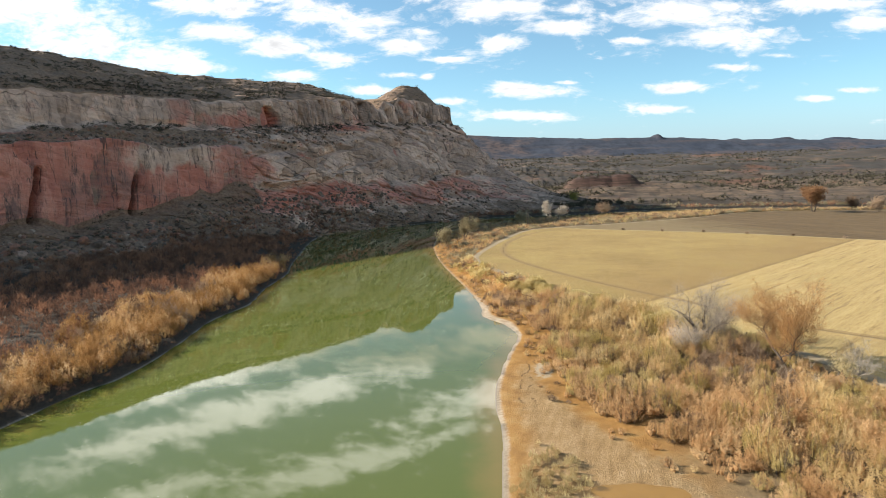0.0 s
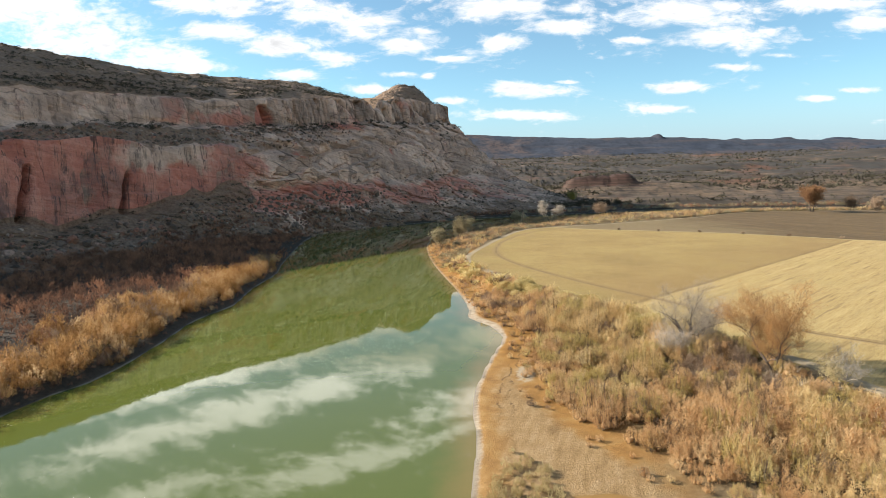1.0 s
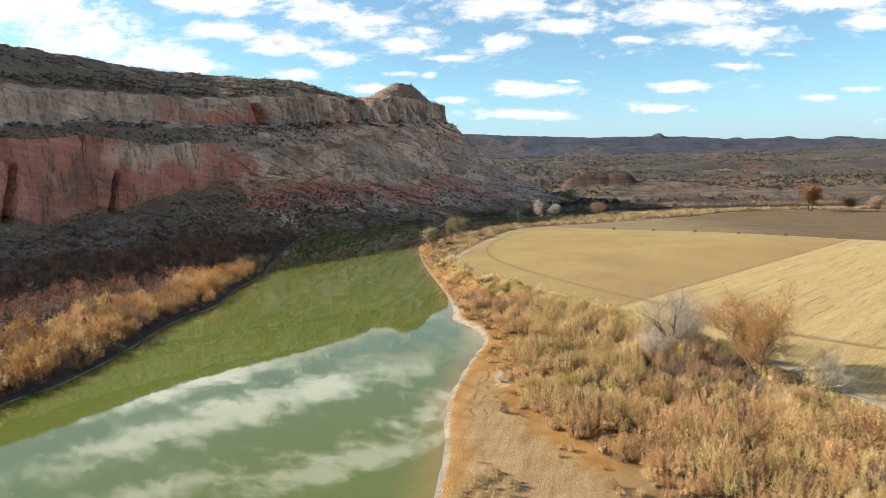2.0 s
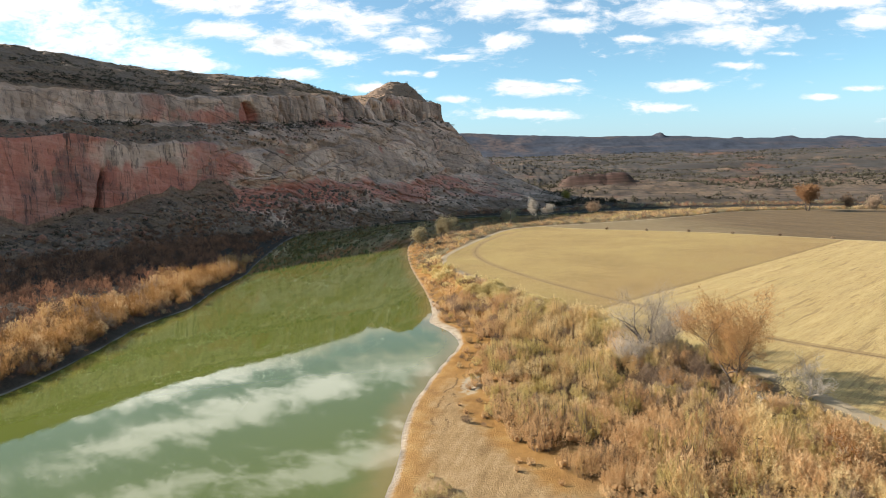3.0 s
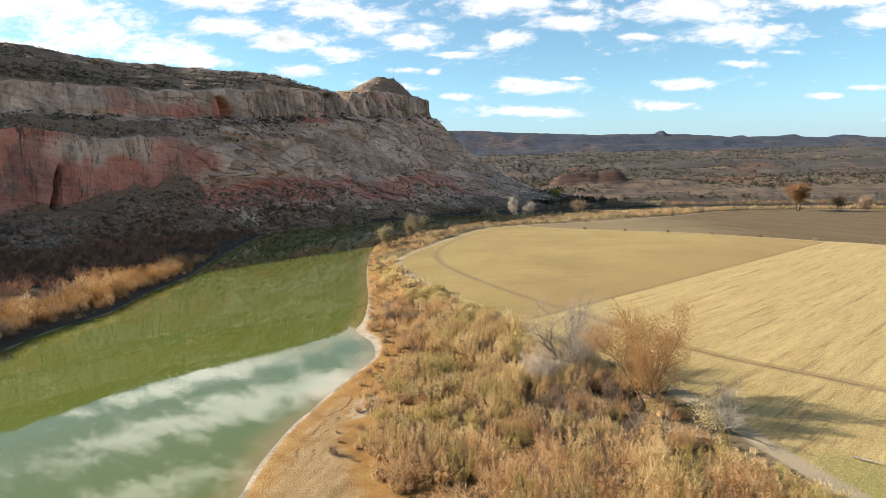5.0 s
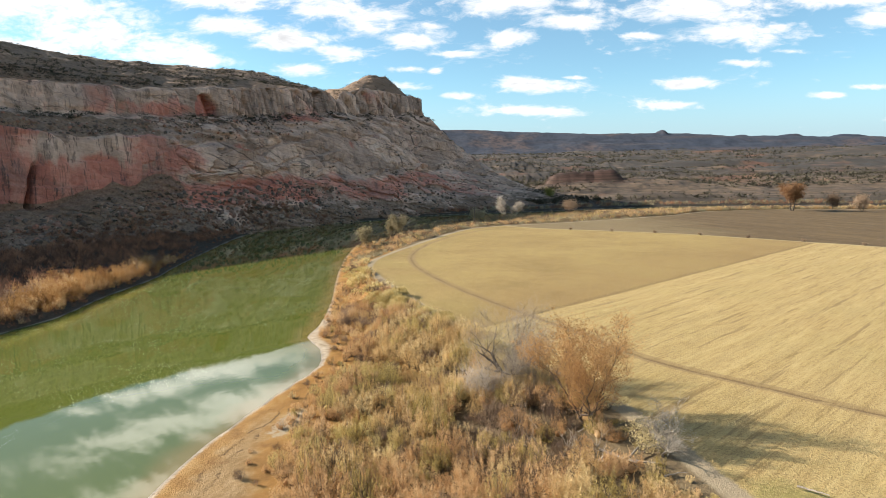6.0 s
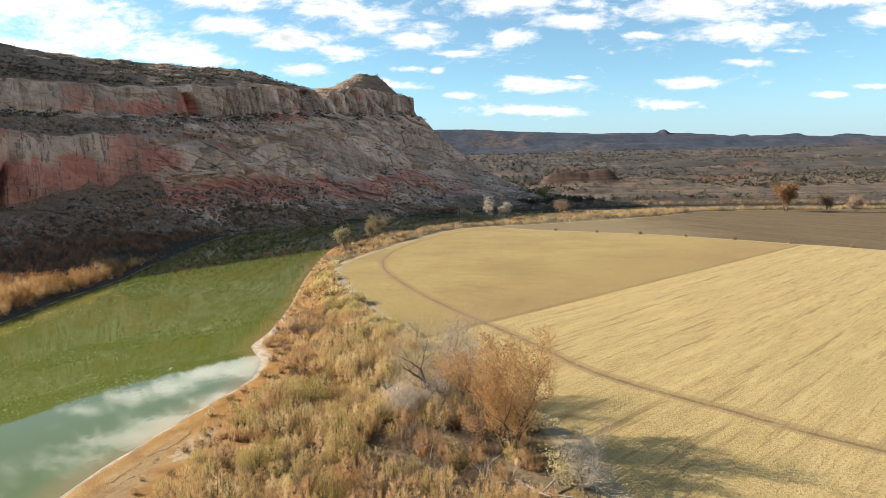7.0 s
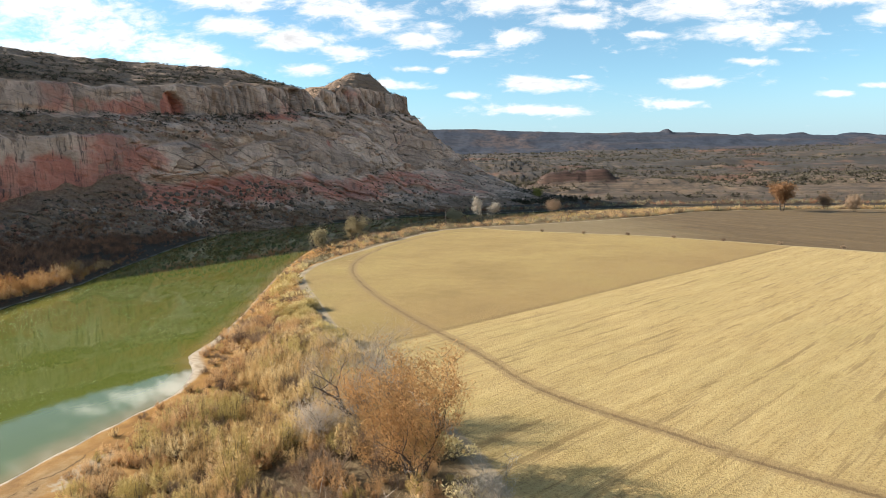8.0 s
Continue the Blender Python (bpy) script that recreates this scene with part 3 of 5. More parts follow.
    small = g.math("MULTIPLY", g.cracks(g.stretch(bent.outputs[0], (0.28, 0.28, 1.6), (-6, 6, 0)), 0.26, 0.030), g.step(mottle, 0.50, 0.60))
    upright = g.math("MULTIPLY", g.cracks(g.stretch(bent.outputs[0], (1.0, 1.0, 0.16)), 0.16, 0.028), g.math("MULTIPLY", g.math("MULTIPLY", steep, 0.7), g.step(patch, 0.52, 0.60)))
    loose = g.math("MAXIMUM", lines, g.math("MULTIPLY", small, 0.4))
    joints = g.math("MAXIMUM", g.math("MULTIPLY", loose, g.step(steep, 0.95, 0.35, 0.12, 1.0)), upright)
    joints = g.math("MULTIPLY", joints, g.math("SUBTRACT", 1.0, g.math("MULTIPLY", g.attr("soil"), 0.8)))
    col = g.mix(g.math("MULTIPLY", joints, 0.60), col, (0.06, 0.047, 0.040))
    h = g.math("ADD", g.math("MULTIPLY", g.noise(p, 0.25, 8, 0.58), 1.9), g.math("MULTIPLY", beds, 0.8))
    h = g.math("SUBTRACT", h, g.math("MULTIPLY", joints, 0.7))
    finish(g, col, 0.92, g.bump(h, 0.8, 1.1))
    return m


def mat_mesa():
    m, g = material("hazed_mesa_rock")
    p = g.place()
    bands = g.noise(g.stretch(p, (0.0012, 0.0012, 0.030)), 1.0, 5, 0.6)
    spots = g.noise(p, 0.035, 7, 0.75)
    big = g.noise(p, 0.0035, 4, 0.6)
    # dark bluish base tones: the haze of distance is put into the colour
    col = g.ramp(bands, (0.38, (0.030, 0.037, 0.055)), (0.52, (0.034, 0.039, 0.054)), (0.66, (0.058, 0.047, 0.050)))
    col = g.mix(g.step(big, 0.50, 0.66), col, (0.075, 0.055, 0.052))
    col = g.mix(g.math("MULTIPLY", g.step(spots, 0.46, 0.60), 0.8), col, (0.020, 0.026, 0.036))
    finish(g, col, 1.0, g.bump(spots, 0.3, 4.0))
    return m


def mat_leaves(name, lo, mid, hi, through_light=0.35):
    """Foliage: one tone a plant, small changes from leaf to leaf."""
    m, g = material(name)
    rnd = g.node("ShaderNodeObjectInfo").outputs["Random"]
    plant = g.math("FRACT", g.math("ADD", rnd, g.attr("tint")))
    leaf = g.node("ShaderNodeNewGeometry").outputs["Random Per Island"]
    f = g.math("ADD", g.math("MULTIPLY", plant, 0.74), g.math("MULTIPLY", leaf, 0.26))
    col = g.ramp(f, (0.12, lo), (0.5, mid), (0.88, hi))
    d, t = g.node("ShaderNodeBsdfDiffuse"), g.node("ShaderNodeBsdfTranslucent")
    g.put(d.inputs[0], col)
    g.put(t.inputs[0], col)
    mix = g.node("ShaderNodeMixShader")
    mix.inputs[0].default_value = through_light
    g.put(mix.inputs[1], d.outputs[0])
    g.put(mix.inputs[2], t.outputs[0])
    g.put(g.node("ShaderNodeOutputMaterial").inputs[0], mix.outputs[0])
    return m


def mat_bark(name, dark, light):
    m, g = material(name)
    p = g.place()
    f = g.noise(g.stretch(p, (6, 6, 1.2)), 1.0, 6, 0.65)
    finish(g, g.ramp(f, (0.3, dark), (0.7, light)), 0.9, g.bump(f, 0.6, 0.03))
    return m


GROUND, WATER, ROCK, MESA = mat_ground(), mat_water(), mat_rock(), mat_mesa()
LEAF = {
    "tan": mat_leaves("tan_sprays", (0.378, 0.244, 0.108), (0.554, 0.386, 0.181), (0.655, 0.504, 0.269), 0.44),
    "rust": mat_leaves("rust_sprays", (0.38, 0.222, 0.104), (0.53, 0.335, 0.165), (0.61, 0.43, 0.235), 0.42),
    "olive": mat_leaves("olive_sprays", (0.315, 0.232, 0.080), (0.455, 0.345, 0.130), (0.545, 0.43, 0.19), 0.44),
    "yellow": mat_leaves("yellow_heads", (0.34, 0.255, 0.10), (0.50, 0.39, 0.165), (0.63, 0.51, 0.265)),
    "sage": mat_leaves("sage_heads", (0.176, 0.139, 0.080), (0.277, 0.227, 0.134), (0.378, 0.323, 0.206)),
    "brown": mat_leaves("brown_twigs", (0.134, 0.088, 0.059), (0.235, 0.160, 0.105), (0.336, 0.239, 0.160), 0.25),
    "gold": mat_leaves("golden_sprays", (0.235, 0.122, 0.045), (0.378, 0.208, 0.080), (0.479, 0.298, 0.130), 0.4),
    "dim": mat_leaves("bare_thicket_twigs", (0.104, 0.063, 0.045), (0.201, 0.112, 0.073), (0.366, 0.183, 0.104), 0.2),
    "juniper": mat_leaves("juniper_sprays", (0.038, 0.034, 0.024), (0.070, 0.062, 0.043), (0.115, 0.100, 0.070), 0.1),
    "cottonwood": mat_leaves("dry_cottonwood_leaves", (0.27, 0.125, 0.044), (0.355, 0.182, 0.070), (0.46, 0.270, 0.118), 0.42),
    "grey": mat_leaves("grey_fine_twigs", (0.282, 0.231, 0.176), (0.387, 0.330, 0.264), (0.484, 0.418, 0.343), 0.3),
    "pale": mat_leaves("pale_yellow_leaves", (0.302, 0.223, 0.101), (0.420, 0.328, 0.160), (0.521, 0.428, 0.235)),
    "willow": mat_leaves("yellow_green_leaves", (0.185, 0.176, 0.046), (0.286, 0.260, 0.076), (0.378, 0.336, 0.126)),
    "dark": mat_leaves("russet_leaves", (0.101, 0.050, 0.025), (0.168, 0.084, 0.042), (0.252, 0.139, 0.071)),
}
BARK = mat_bark("grey_brown_bark", (0.05, 0.038, 0.030), (0.14, 0.108, 0.085))
BLEACHED = mat_bark("bleached_wood", (0.16, 0.13, 0.098), (0.33, 0.28, 0.225))
POLE_WOOD = mat_bark("weathered_pole_wood", (0.07, 0.05, 0.04), (0.18, 0.14, 0.11))

# ---------------------------------------------------------------- ground and river
def spaced(*stretches):
    """Grid lines: stretches of (from, to, step), joined."""
    out = [np.arange(a, b, st) for a, b, st in stretches]
    return np.concatenate(out)


def widening(start, end, first, growth=1.05):
    v, step, out = start, first, []
    while (v - end) * np.sign(end - start) < 0:
        out.append(v)
        v += step * np.sign(end - start)
        step *= growth
    return np.array(out + [end])


gx = np.concatenate([widening(-72, -3600, 2.0, 1.2)[::-1], np.arange(-71, -10, 1.2), np.arange(-10, 60, 0.8), np.arange(60, 110, 1.2), np.arange(110, 260, 3.0), np.arange(260, 620, 6.0),
                     widening(620, 4300, 8.0, 1.06)])
gy = np.concatenate([widening(38, -1500, 1.5, 1.10)[::-1][:-1], np.arange(38, 135, 0.8), np.arange(135, 230, 1.4), np.arange(230, 440, 2.5), np.arange(440, 700, 3.5),
                     widening(700, 4600, 5.0, 1.03)])
X, Y = np.meshgrid(gx, gy, indexing="ij")
Z, masks = ground(X, Y, True)
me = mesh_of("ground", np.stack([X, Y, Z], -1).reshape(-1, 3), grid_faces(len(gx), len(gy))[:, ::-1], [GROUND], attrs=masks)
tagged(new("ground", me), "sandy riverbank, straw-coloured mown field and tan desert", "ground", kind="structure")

wx, wy = np.concatenate([np.arange(-100, 60, 2.0), np.arange(60, 900, 20.0)]), np.concatenate([np.arange(-260, 30, 10.0), np.arange(30, 500, 2.0)])
X, Y = np.meshgrid(wx, wy, indexing="ij")
dl, sl = line_distance(X, Y, shore_l)
dr, sr = line_distance(X, Y, shore_r)
me = mesh_of("water", np.stack([X, Y, 0 * X], -1).reshape(-1, 3), grid_faces(len(wx), len(wy))[:, ::-1], [WATER],
             attrs={"shore": np.where((sr > 0) | (sl < 0), 0.0, np.minimum(dr, dl + 8))})
tagged(new("water", me), "still green murky river reflecting cliffs and clouds", "river", kind="structure")

# ---------------------------------------------------------------- canyon wall
# sections of the wall: s, then heights of hill, rim top, rim foot, bench edge, wall top, wall foot, talus, and u and z of the base
SECTIONS = [
    # s,   hill, back, rim, foot, (u,z) bench, (u,z) top, (u,z) foot, (u,z) talus, (u,z) base
    (-420, 78, 57, 55, 40, (17, 36), (23, 34), (26, 9), (42, 5), (66, 2)),
    (-140, 82, 60, 58.5, 45, (18, 40), (24, 39), (27, 11.5), (42, 6), (64, 2)),
    (-123, 83, 62, 60, 48, (18, 42), (24, 41), (27, 11), (42, 6), (64, 2)),
    (-103, 84, 63.5, 62, 51, (18, 44), (24, 43), (27, 16), (42, 8), (64, 2)),
    (-79, 84.5, 65, 63.5, 52.5, (18, 44), (23.5, 42), (27, 20), (42, 9), (64, 1.5)),
    (-47, 83.3, 66, 65, 54, (16, 46), (22.5, 42), (27, 25), (40, 10), (60, 0.5)),
    (-12, 85, 69, 68, 56, (13, 50), (20, 40), (26, 26), (35, 11), (47, -0.5)),
    (33, 89, 74, 72.5, 58.6, (12, 54), (20, 43), (28, 27), (38, 11), (50, -0.5)),
    (76, 92, 79, 76.5, 63, (12, 58), (20, 47), (31, 27), (46, 10), (60, -0.5)),
    (92, 86, 80, 78, 66, (12, 60), (20, 48), (32, 28), (48, 10), (63, -0.5)),
    (99, 77, 80, 78, 66, (12, 60), (20, 48), (32, 28), (48, 10), (64, -0.5)),
    (130, 79, 84, 81, 68, (12, 62), (21, 49), (34, 29), (52, 11), (74, -0.5)),
    (170, 81, 88, 85, 70, (12, 64), (22, 50), (36, 29), (60, 12), (90, 0)),
    (209, 86, 87, 87, 72, (11, 67), (22, 52), (38, 30), (66, 13), (108, 1)),
    (214, 70, 76, 74, 70.5, (11, 65), (22, 51), (38, 29), (66, 13), (112, 1)),
    (234, 56, 66, 66.5, 63, (12, 58), (22, 47), (38, 27), (66, 12), (116, 3)),
    (281, 34, 44, 45.5, 43.5, (12, 41), (22, 34), (38, 22), (62, 11), (112, 5)),
    (330, 12, 16, 18, 18, (12, 17), (22, 15), (38, 12), (62, 9), (100, 5)),
    (380, 3, 4, 6, 6, (12, 6), (22, 6), (38, 5), (62, 4), (100, 2)),
]


def build_wall():
    s = np.concatenate([widening(-150, -420, 1.6, 1.04)[::-1], np.arange(-149.2, 225, 0.6), np.arange(225, 380, 1.2)])
    keys = np.array([c[0] for c in SECTIONS], float)

    def at(i, k=None):
        vals = [c[i] if k is None else c[i][k] for c in SECTIONS]
        return np.interp(s, keys, np.array(vals, float))

    rag = lambda step, k: fbm(s / step, 0 * s, 3, k)
    # control profile: (u, z) from far behind the rim down to below the base
    zero = 0 * s
    # a notch between the butte and the plateau
    notch = -6.0 * np.exp(-((s - 103) / 6.0) ** 2)
    hill = at(1)
    prof_u = [zero - 420, zero - 120, zero - 36, zero - 12, zero - 1.5, zero, zero + 4.5,
              at(5, 0), at(6, 0), at(7, 0), at(8, 0), at(9, 0), at(9, 0) + 10]
    prof_z = [np.where(s > 215, 3.0, hill - 10), hill * 1.0 + 1, hill, at(2) + notch + 0.32 * np.maximum(hill - at(2), 0), at(2) + 0.5 + notch + 0.8 * rag(9, 85), at(3) + notch + 0.8 * rag(9, 85), at(4) + 0.3 * notch + 1.3 * rag(13, 86),
              at(5, 1) + 1.0 * rag(16, 87), at(6, 1) + 1.6 * rag(19, 88), at(7, 1) + 2.6 * rag(15, 89), at(8, 1) + 1.2 * rag(11, 90), at(9, 1), at(9, 1) - 4]
    rows = [6, 12, 26, 24, 4, 34, 26, 14, 60, 46, 40, 3]          # mesh rows between control points
    us, zs, vs = [], [], []
    for i, n in enumerate(rows):
        t = np.linspace(0, 1, n, endpoint=(i == len(rows) - 1))
        for q in t:
            us.append(prof_u[i] * (1 - q) + prof_u[i + 1] * q)
            zs.append(prof_z[i] * (1 - q) + prof_z[i + 1] * q)
            vs.append(i + q)
    u, z, v = np.stack(us, 1), np.stack(zs, 1), np.array(vs)[None, :]
    S = np.broadcast_to(s[:, None], u.shape)
    # the butte's own cap: a flat-topped cone of rubble set back from its rim
    away = np.hypot((S - 184) / np.where(S > 184, 29, 44), (u + 25) / 23)
    cone = 86.5 + 15.5 * np.clip((1 - away) / 0.70, 0, 1) + 0.5 * fbm(S / 5, u / 5, 3, 97)
    z = np.where((v < 4.4) & (S > 130) & (S < 213), np.maximum(z, cone), z)
    cap = smooth(v, 4.2, 5.0) * (1 - smooth(v, 5.9, 6.2))          # caprock face
    bench = smooth(v, 6.0, 6.3) * (1 - smooth(v, 7.6, 8.0))
    face = smooth(v, 7.3, 8.0) * (1 - smooth(v, 8.95, 9.2))        # main face
    lower = smooth(v, 8.9, 9.3) * (1 - smooth(v, 11.0, 11.5))
    top = 1 - smooth(v, 3.6, 4.6)
    nose = 1 - smooth(S, 218, 245)
    # plan of the rim: bays and buttresses
    bays = 3.2 * fbm(S / 36, zero[:, None], 3, 41) * smooth(v, 2.5, 4.5) * (1 - smooth(v, 10, 11.5))
    warp = 1.2 * fbm(S / 14, z / 14, 3, 42)
    # caprock: columns between upright joints, smoother towards the left part
    col_id, col_in = worley((S + 0.5 * warp) / 5.2, (z + 20 * lattice(np.floor(S / 6), 0 * S, 4)) / 26, 43)
    columns = 0.15 + 0.85 * smooth(S, 0, 50)
    d_cap = cap * nose * (columns * (4.2 * (col_id - 0.5) - 5.5 * np.exp(-(col_in / 0.13) ** 2)) + 0.7 * fbm(S / 9, z / 6, 4, 47))
    d_cap = d_cap - 1.6 * cap * np.exp(-((v - 5.9) / 0.12) ** 2) * (0.5 + 0.5 * vnoise(S / 8, 0 * S, 48))
    # an arch-shaped alcove in the caprock
    arch = 1 - smooth(((S + 2.5) / 7.0) ** 2 + (np.maximum(z - 57, 0) / 10.5) ** 2, 0.85, 1.0)
    arch = arch * (np.abs(S + 2.5) < 7.5)
    d_cap = d_cap - np.clip(4.0 + 1.0 * (S + 2.5), 0, 11) * arch * cap
    # main face: red alcove wall to the left part, slickrock ramps with slanting slabs further on
    alcove = 1 - smooth(S + 4 * vnoise(S / 7, z / 7, 49), -46, -28)
    slab_id, slab_in = worley((0.9 * S - 0.43 * z + 8 * warp) / 19, (0.9 * z + 0.40 * S + 5.0 * warp) / 8.5, 53)
    chip_id, chip_in = worley((0.9 * S - 0.43 * z + 3 * warp) / 9.0, (0.9 * z + 0.30 * S + warp) / 2.4, 56)
    slick = 1.9 * (slab_id - 0.5) - 2.0 * np.exp(-(slab_in / 0.045) ** 2) * (slab_id > 0.35) + 1.0 * (chip_id - 0.5) * (slab_id > 0.66)
    slick = slick + 2.2 * fbm(S / 26, z / 15, 4, 58, 0.42)
    bed_at = (z - 0.10 * S + 3.0 * warp + 2.0 * vnoise(S / 40, z / 30, 95)) / 8.0
    bed_n = np.floor(bed_at)
    bed_amp = lattice(bed_n, np.floor((S + 9 * warp) / 26 + 0.37 * bed_n), 96)
    slick = slick + (0.3 + 6.0 * bed_amp ** 2) * ((bed_at - bed_n) - 0.5)
    big_id, big_in = worley((S + 2 * warp) / 8, (z + 3 * warp) / 36, 61)
    wallface = 1.1 * (big_id - 0.5) - 0.8 * np.exp(-(big_in / 0.03) ** 2) * (big_id > 0.5) + 0.9 * fbm(S / 7, z / 9, 4, 57) + 1.6 * bed_amp * ((bed_at - bed_n) - 0.5) * (bed_amp > 0.45)
    slots = -9.0 * np.exp(-((S + 131 - 0.22 * (z - 25) + 0.8 * warp) / 1.0) ** 2) * (1 - smooth(z, 29, 34)) - 8.0 * np.exp(-((S + 93 - 0.22 * (z - 28) + 0.8 * warp) / 1.0) ** 2) * (1 - smooth(z, 25, 33))
    gap = -3.2 * np.exp(-((v - 9.0) / 0.10) ** 2) * (0.45 + 0.55 * vnoise(S / 9, 0 * S, 59)) * (1 - 0.6 * alcove)
    d_face = gap + face * (alcove * (wallface + slots) + (1 - alcove) * slick)
    led_id, led_in = worley((S + 2 * z + 6 * warp) / 17, (z + 0.26 * S + 1.8 * warp) / 2.8, 66)
    rub_id, rub_in = worley(S / 3.0, z / 1.8, 69)
    d_bench = bench * (1.4 * fbm(S / 7, z / 3, 4, 61) + 2.0 * (led_id - 0.5) * (0.4 + 0.6 * (1 - alcove)) + 1.0 * (rub_id - 0.5))
    d_low = lower * (2.2 * fbm(S / 16, z / 7, 4, 63) + 2.5 * (led_id - 0.5) - 1.0 * np.exp(-(led_in / 0.06) ** 2) + (0.5 + 1.6 * smooth(v, 10.0, 10.6)) * (1 - 0.7 * smooth(S, 90, 140)) * (rub_id - 0.5))
    du = bays + d_cap + d_face + d_bench + d_low
    dz = top * 0.7 * fbm(S / 9, u / 9, 4, 71) + bench * 0.7 * fbm(S / 4, u / 4, 3, 72) + lower * 0.8 * fbm(S / 5, u / 5, 4, 73)
    dz = dz + top * smooth(v, 2.0, 2.6) * (np.abs(((z + 0.6 * fbm(S / 15, u / 9, 2, 75)) / 3.4) % 1 - 0.5) * 2 - 0.5) * 0.6
    u, z = u + du, z + dz
    x, y = wall_xy(S, u)
    # where the rock is red, where soil lies, where it is steep enough for streaks
    red = face * alcove * 0.95 + face * (1 - alcove) * (0.75 * np.exp(-((S + 34) / 12) ** 2 - ((z - 33) / 7) ** 2) - 0.12)
    red = red * (1 - 0.75 * np.exp(-((S + 78) / 26) ** 4) * smooth(z + 5 * vnoise(S / 2.5, z / 14, 98), 29, 38))
    for s0, z0, w0, h0 in ((89, 44, 4, 6), (2, 40.5, 6, 2.5), (-112, 44, 30, 2.0), (60, 59, 14, 2.5)):
        red = red + 0.85 * np.exp(-((S - s0) / w0) ** 2 - ((z - z0) / h0) ** 2)
    red = red + cap * (0.75 * np.exp(-((z - 57.0 - 0.05 * (S + 40)) / 4.0) ** 2) * np.exp(-((S + 22) / 30) ** 2)) + 0.30 * bench * alcove * (led_id > 0.6)
    band = smooth(z, 9, 15) * (1 - smooth(z, 27, 32))
    red = red + 0.8 * arch * cap
    red = red + lower * (0.72 * band * smooth(S, -75, -45) * (1 - 0.35 * smooth(S, 20, 70)) * (1 - smooth(S, 150, 215)) + 0.16 * smooth(S, -80, -40)) - 0.10 * lower
    soil = np.clip(top + 0.70 * bench * (0.5 + 0.5 * alcove) + 0.55 * lower * (1 - band) + 0.4 * smooth(v, 10.2, 11.0) * (0.35 + 0.65 * alcove) + 0.75 * lower * alcove + 0.9 * alcove * smooth(v, 8.86, 8.98) * (1 - smooth(v, 9.4, 9.7)), 0, 1)
    steep = np.clip(cap * 0.6 + face * (0.30 + 0.70 * alcove), 0, 1)
    cell = np.where(cap > 0.5, col_id, np.where(face > 0.5, alcove * big_id + (1 - alcove) * slab_id, led_id))
    attrs = {"red": red, "soil": soil + 0 * S, "steep": steep + 0 * S, "cell": cell}
    me = mesh_of("canyon_wall", np.stack([x, y, z], -1).reshape(-1, 3), grid_faces(*u.shape), [ROCK], attrs=attrs)
    tagged(new("canyon_wall", me), "shaded grey and red sandstone canyon wall with caprock rim", "cliff", kind="structure")
    return s, u, z, v[0]


wall_s, wall_u, wall_z, wall_v = build_wall()


def on_wall(i, j):
    """A place on the wall's surface by its mesh row and column."""
    x, y = wall_xy(wall_s[i], wall_u[i, j])
    return x, y, wall_z[i, j]


# ---------------------------------------------------------------- far mesas
def build_mesa(name, label, dist, skyline, base_z, depth, seed, drop):
    """A flat-topped ridge across the view: a skyline of (x, z) knots, a cliff band and a long foot."""
    xs = np.arange(skyline[0][0], skyline[-1][0], 9.0)
    top = np.interp(xs, [k[0] for k in skyline], [k[1] for k in skyline]) + 2.2 * fbm(xs / 60, 0 * xs, 4, seed)
    rows = [(depth, -30), (60, -2), (0, 0), (-60, -0.12), (-130, -0.29), (-200, -0.46), (-310, -0.70), (-430, -0.95), (-520, -1.15)]
    vs = np.linspace(0, len(rows) - 1, 60)
    off = np.interp(vs, range(len(rows)), [r[0] for r in rows])
    frac = np.interp(vs, range(len(rows)), [0 if r[1] < -1.5 else r[1] for r in rows])
    X = np.broadcast_to(xs[:, None], (len(xs), len(vs)))
    gully = np.abs(fbm(X / 150, off[None, :] / 900, 4, seed + 5))
    Yv = dist + off[None, :] + (10 * (gully - 0.3) + 30 * fbm(X / 420, 0 * X, 3, seed + 9))
    even = np.convolve(np.pad(top, 40, mode="edge"), np.ones(81) / 81, mode="valid")
    crest = smooth(frac, -0.14, -0.04)[None, :]
    top = (top[:, None] * crest + even[:, None] * (1 - crest))
    Zv = top + frac[None, :] * (top - base_z) + 5 * fbm(X / 90, Yv / 90, 3, seed + 3) * smooth(-off, 30, 200)[None, :]
    Zv = Zv - drop * smooth(off, 60, depth)[None, :]
    me = mesh_of(name, np.stack([X, Yv, Zv], -1).reshape(-1, 3), grid_faces(*X.shape), [MESA])
    tagged(new(name, me), label, "mesa", kind="structure")


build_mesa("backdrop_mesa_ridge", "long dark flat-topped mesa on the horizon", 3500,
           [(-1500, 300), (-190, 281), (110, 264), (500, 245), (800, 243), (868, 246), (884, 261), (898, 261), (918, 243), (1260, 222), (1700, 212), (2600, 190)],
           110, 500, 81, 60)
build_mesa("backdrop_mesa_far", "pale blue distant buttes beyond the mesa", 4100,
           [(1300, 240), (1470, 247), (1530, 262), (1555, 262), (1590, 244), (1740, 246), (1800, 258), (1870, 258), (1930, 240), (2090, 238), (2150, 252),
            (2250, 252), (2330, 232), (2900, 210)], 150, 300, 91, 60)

# ---------------------------------------------------------------- plants
def frames_along(d):
    """Two directions square to each of the directions d."""
    up = np.where(np.abs(d[:, 2:3]) < 0.9, np.array([[0, 0, 1.0]]), np.array([[1.0, 0, 0]]))
    a = np.cross(d, up)
    a /= np.linalg.norm(a, axis=1, keepdims=True)
    return a, np.cross(d, a)


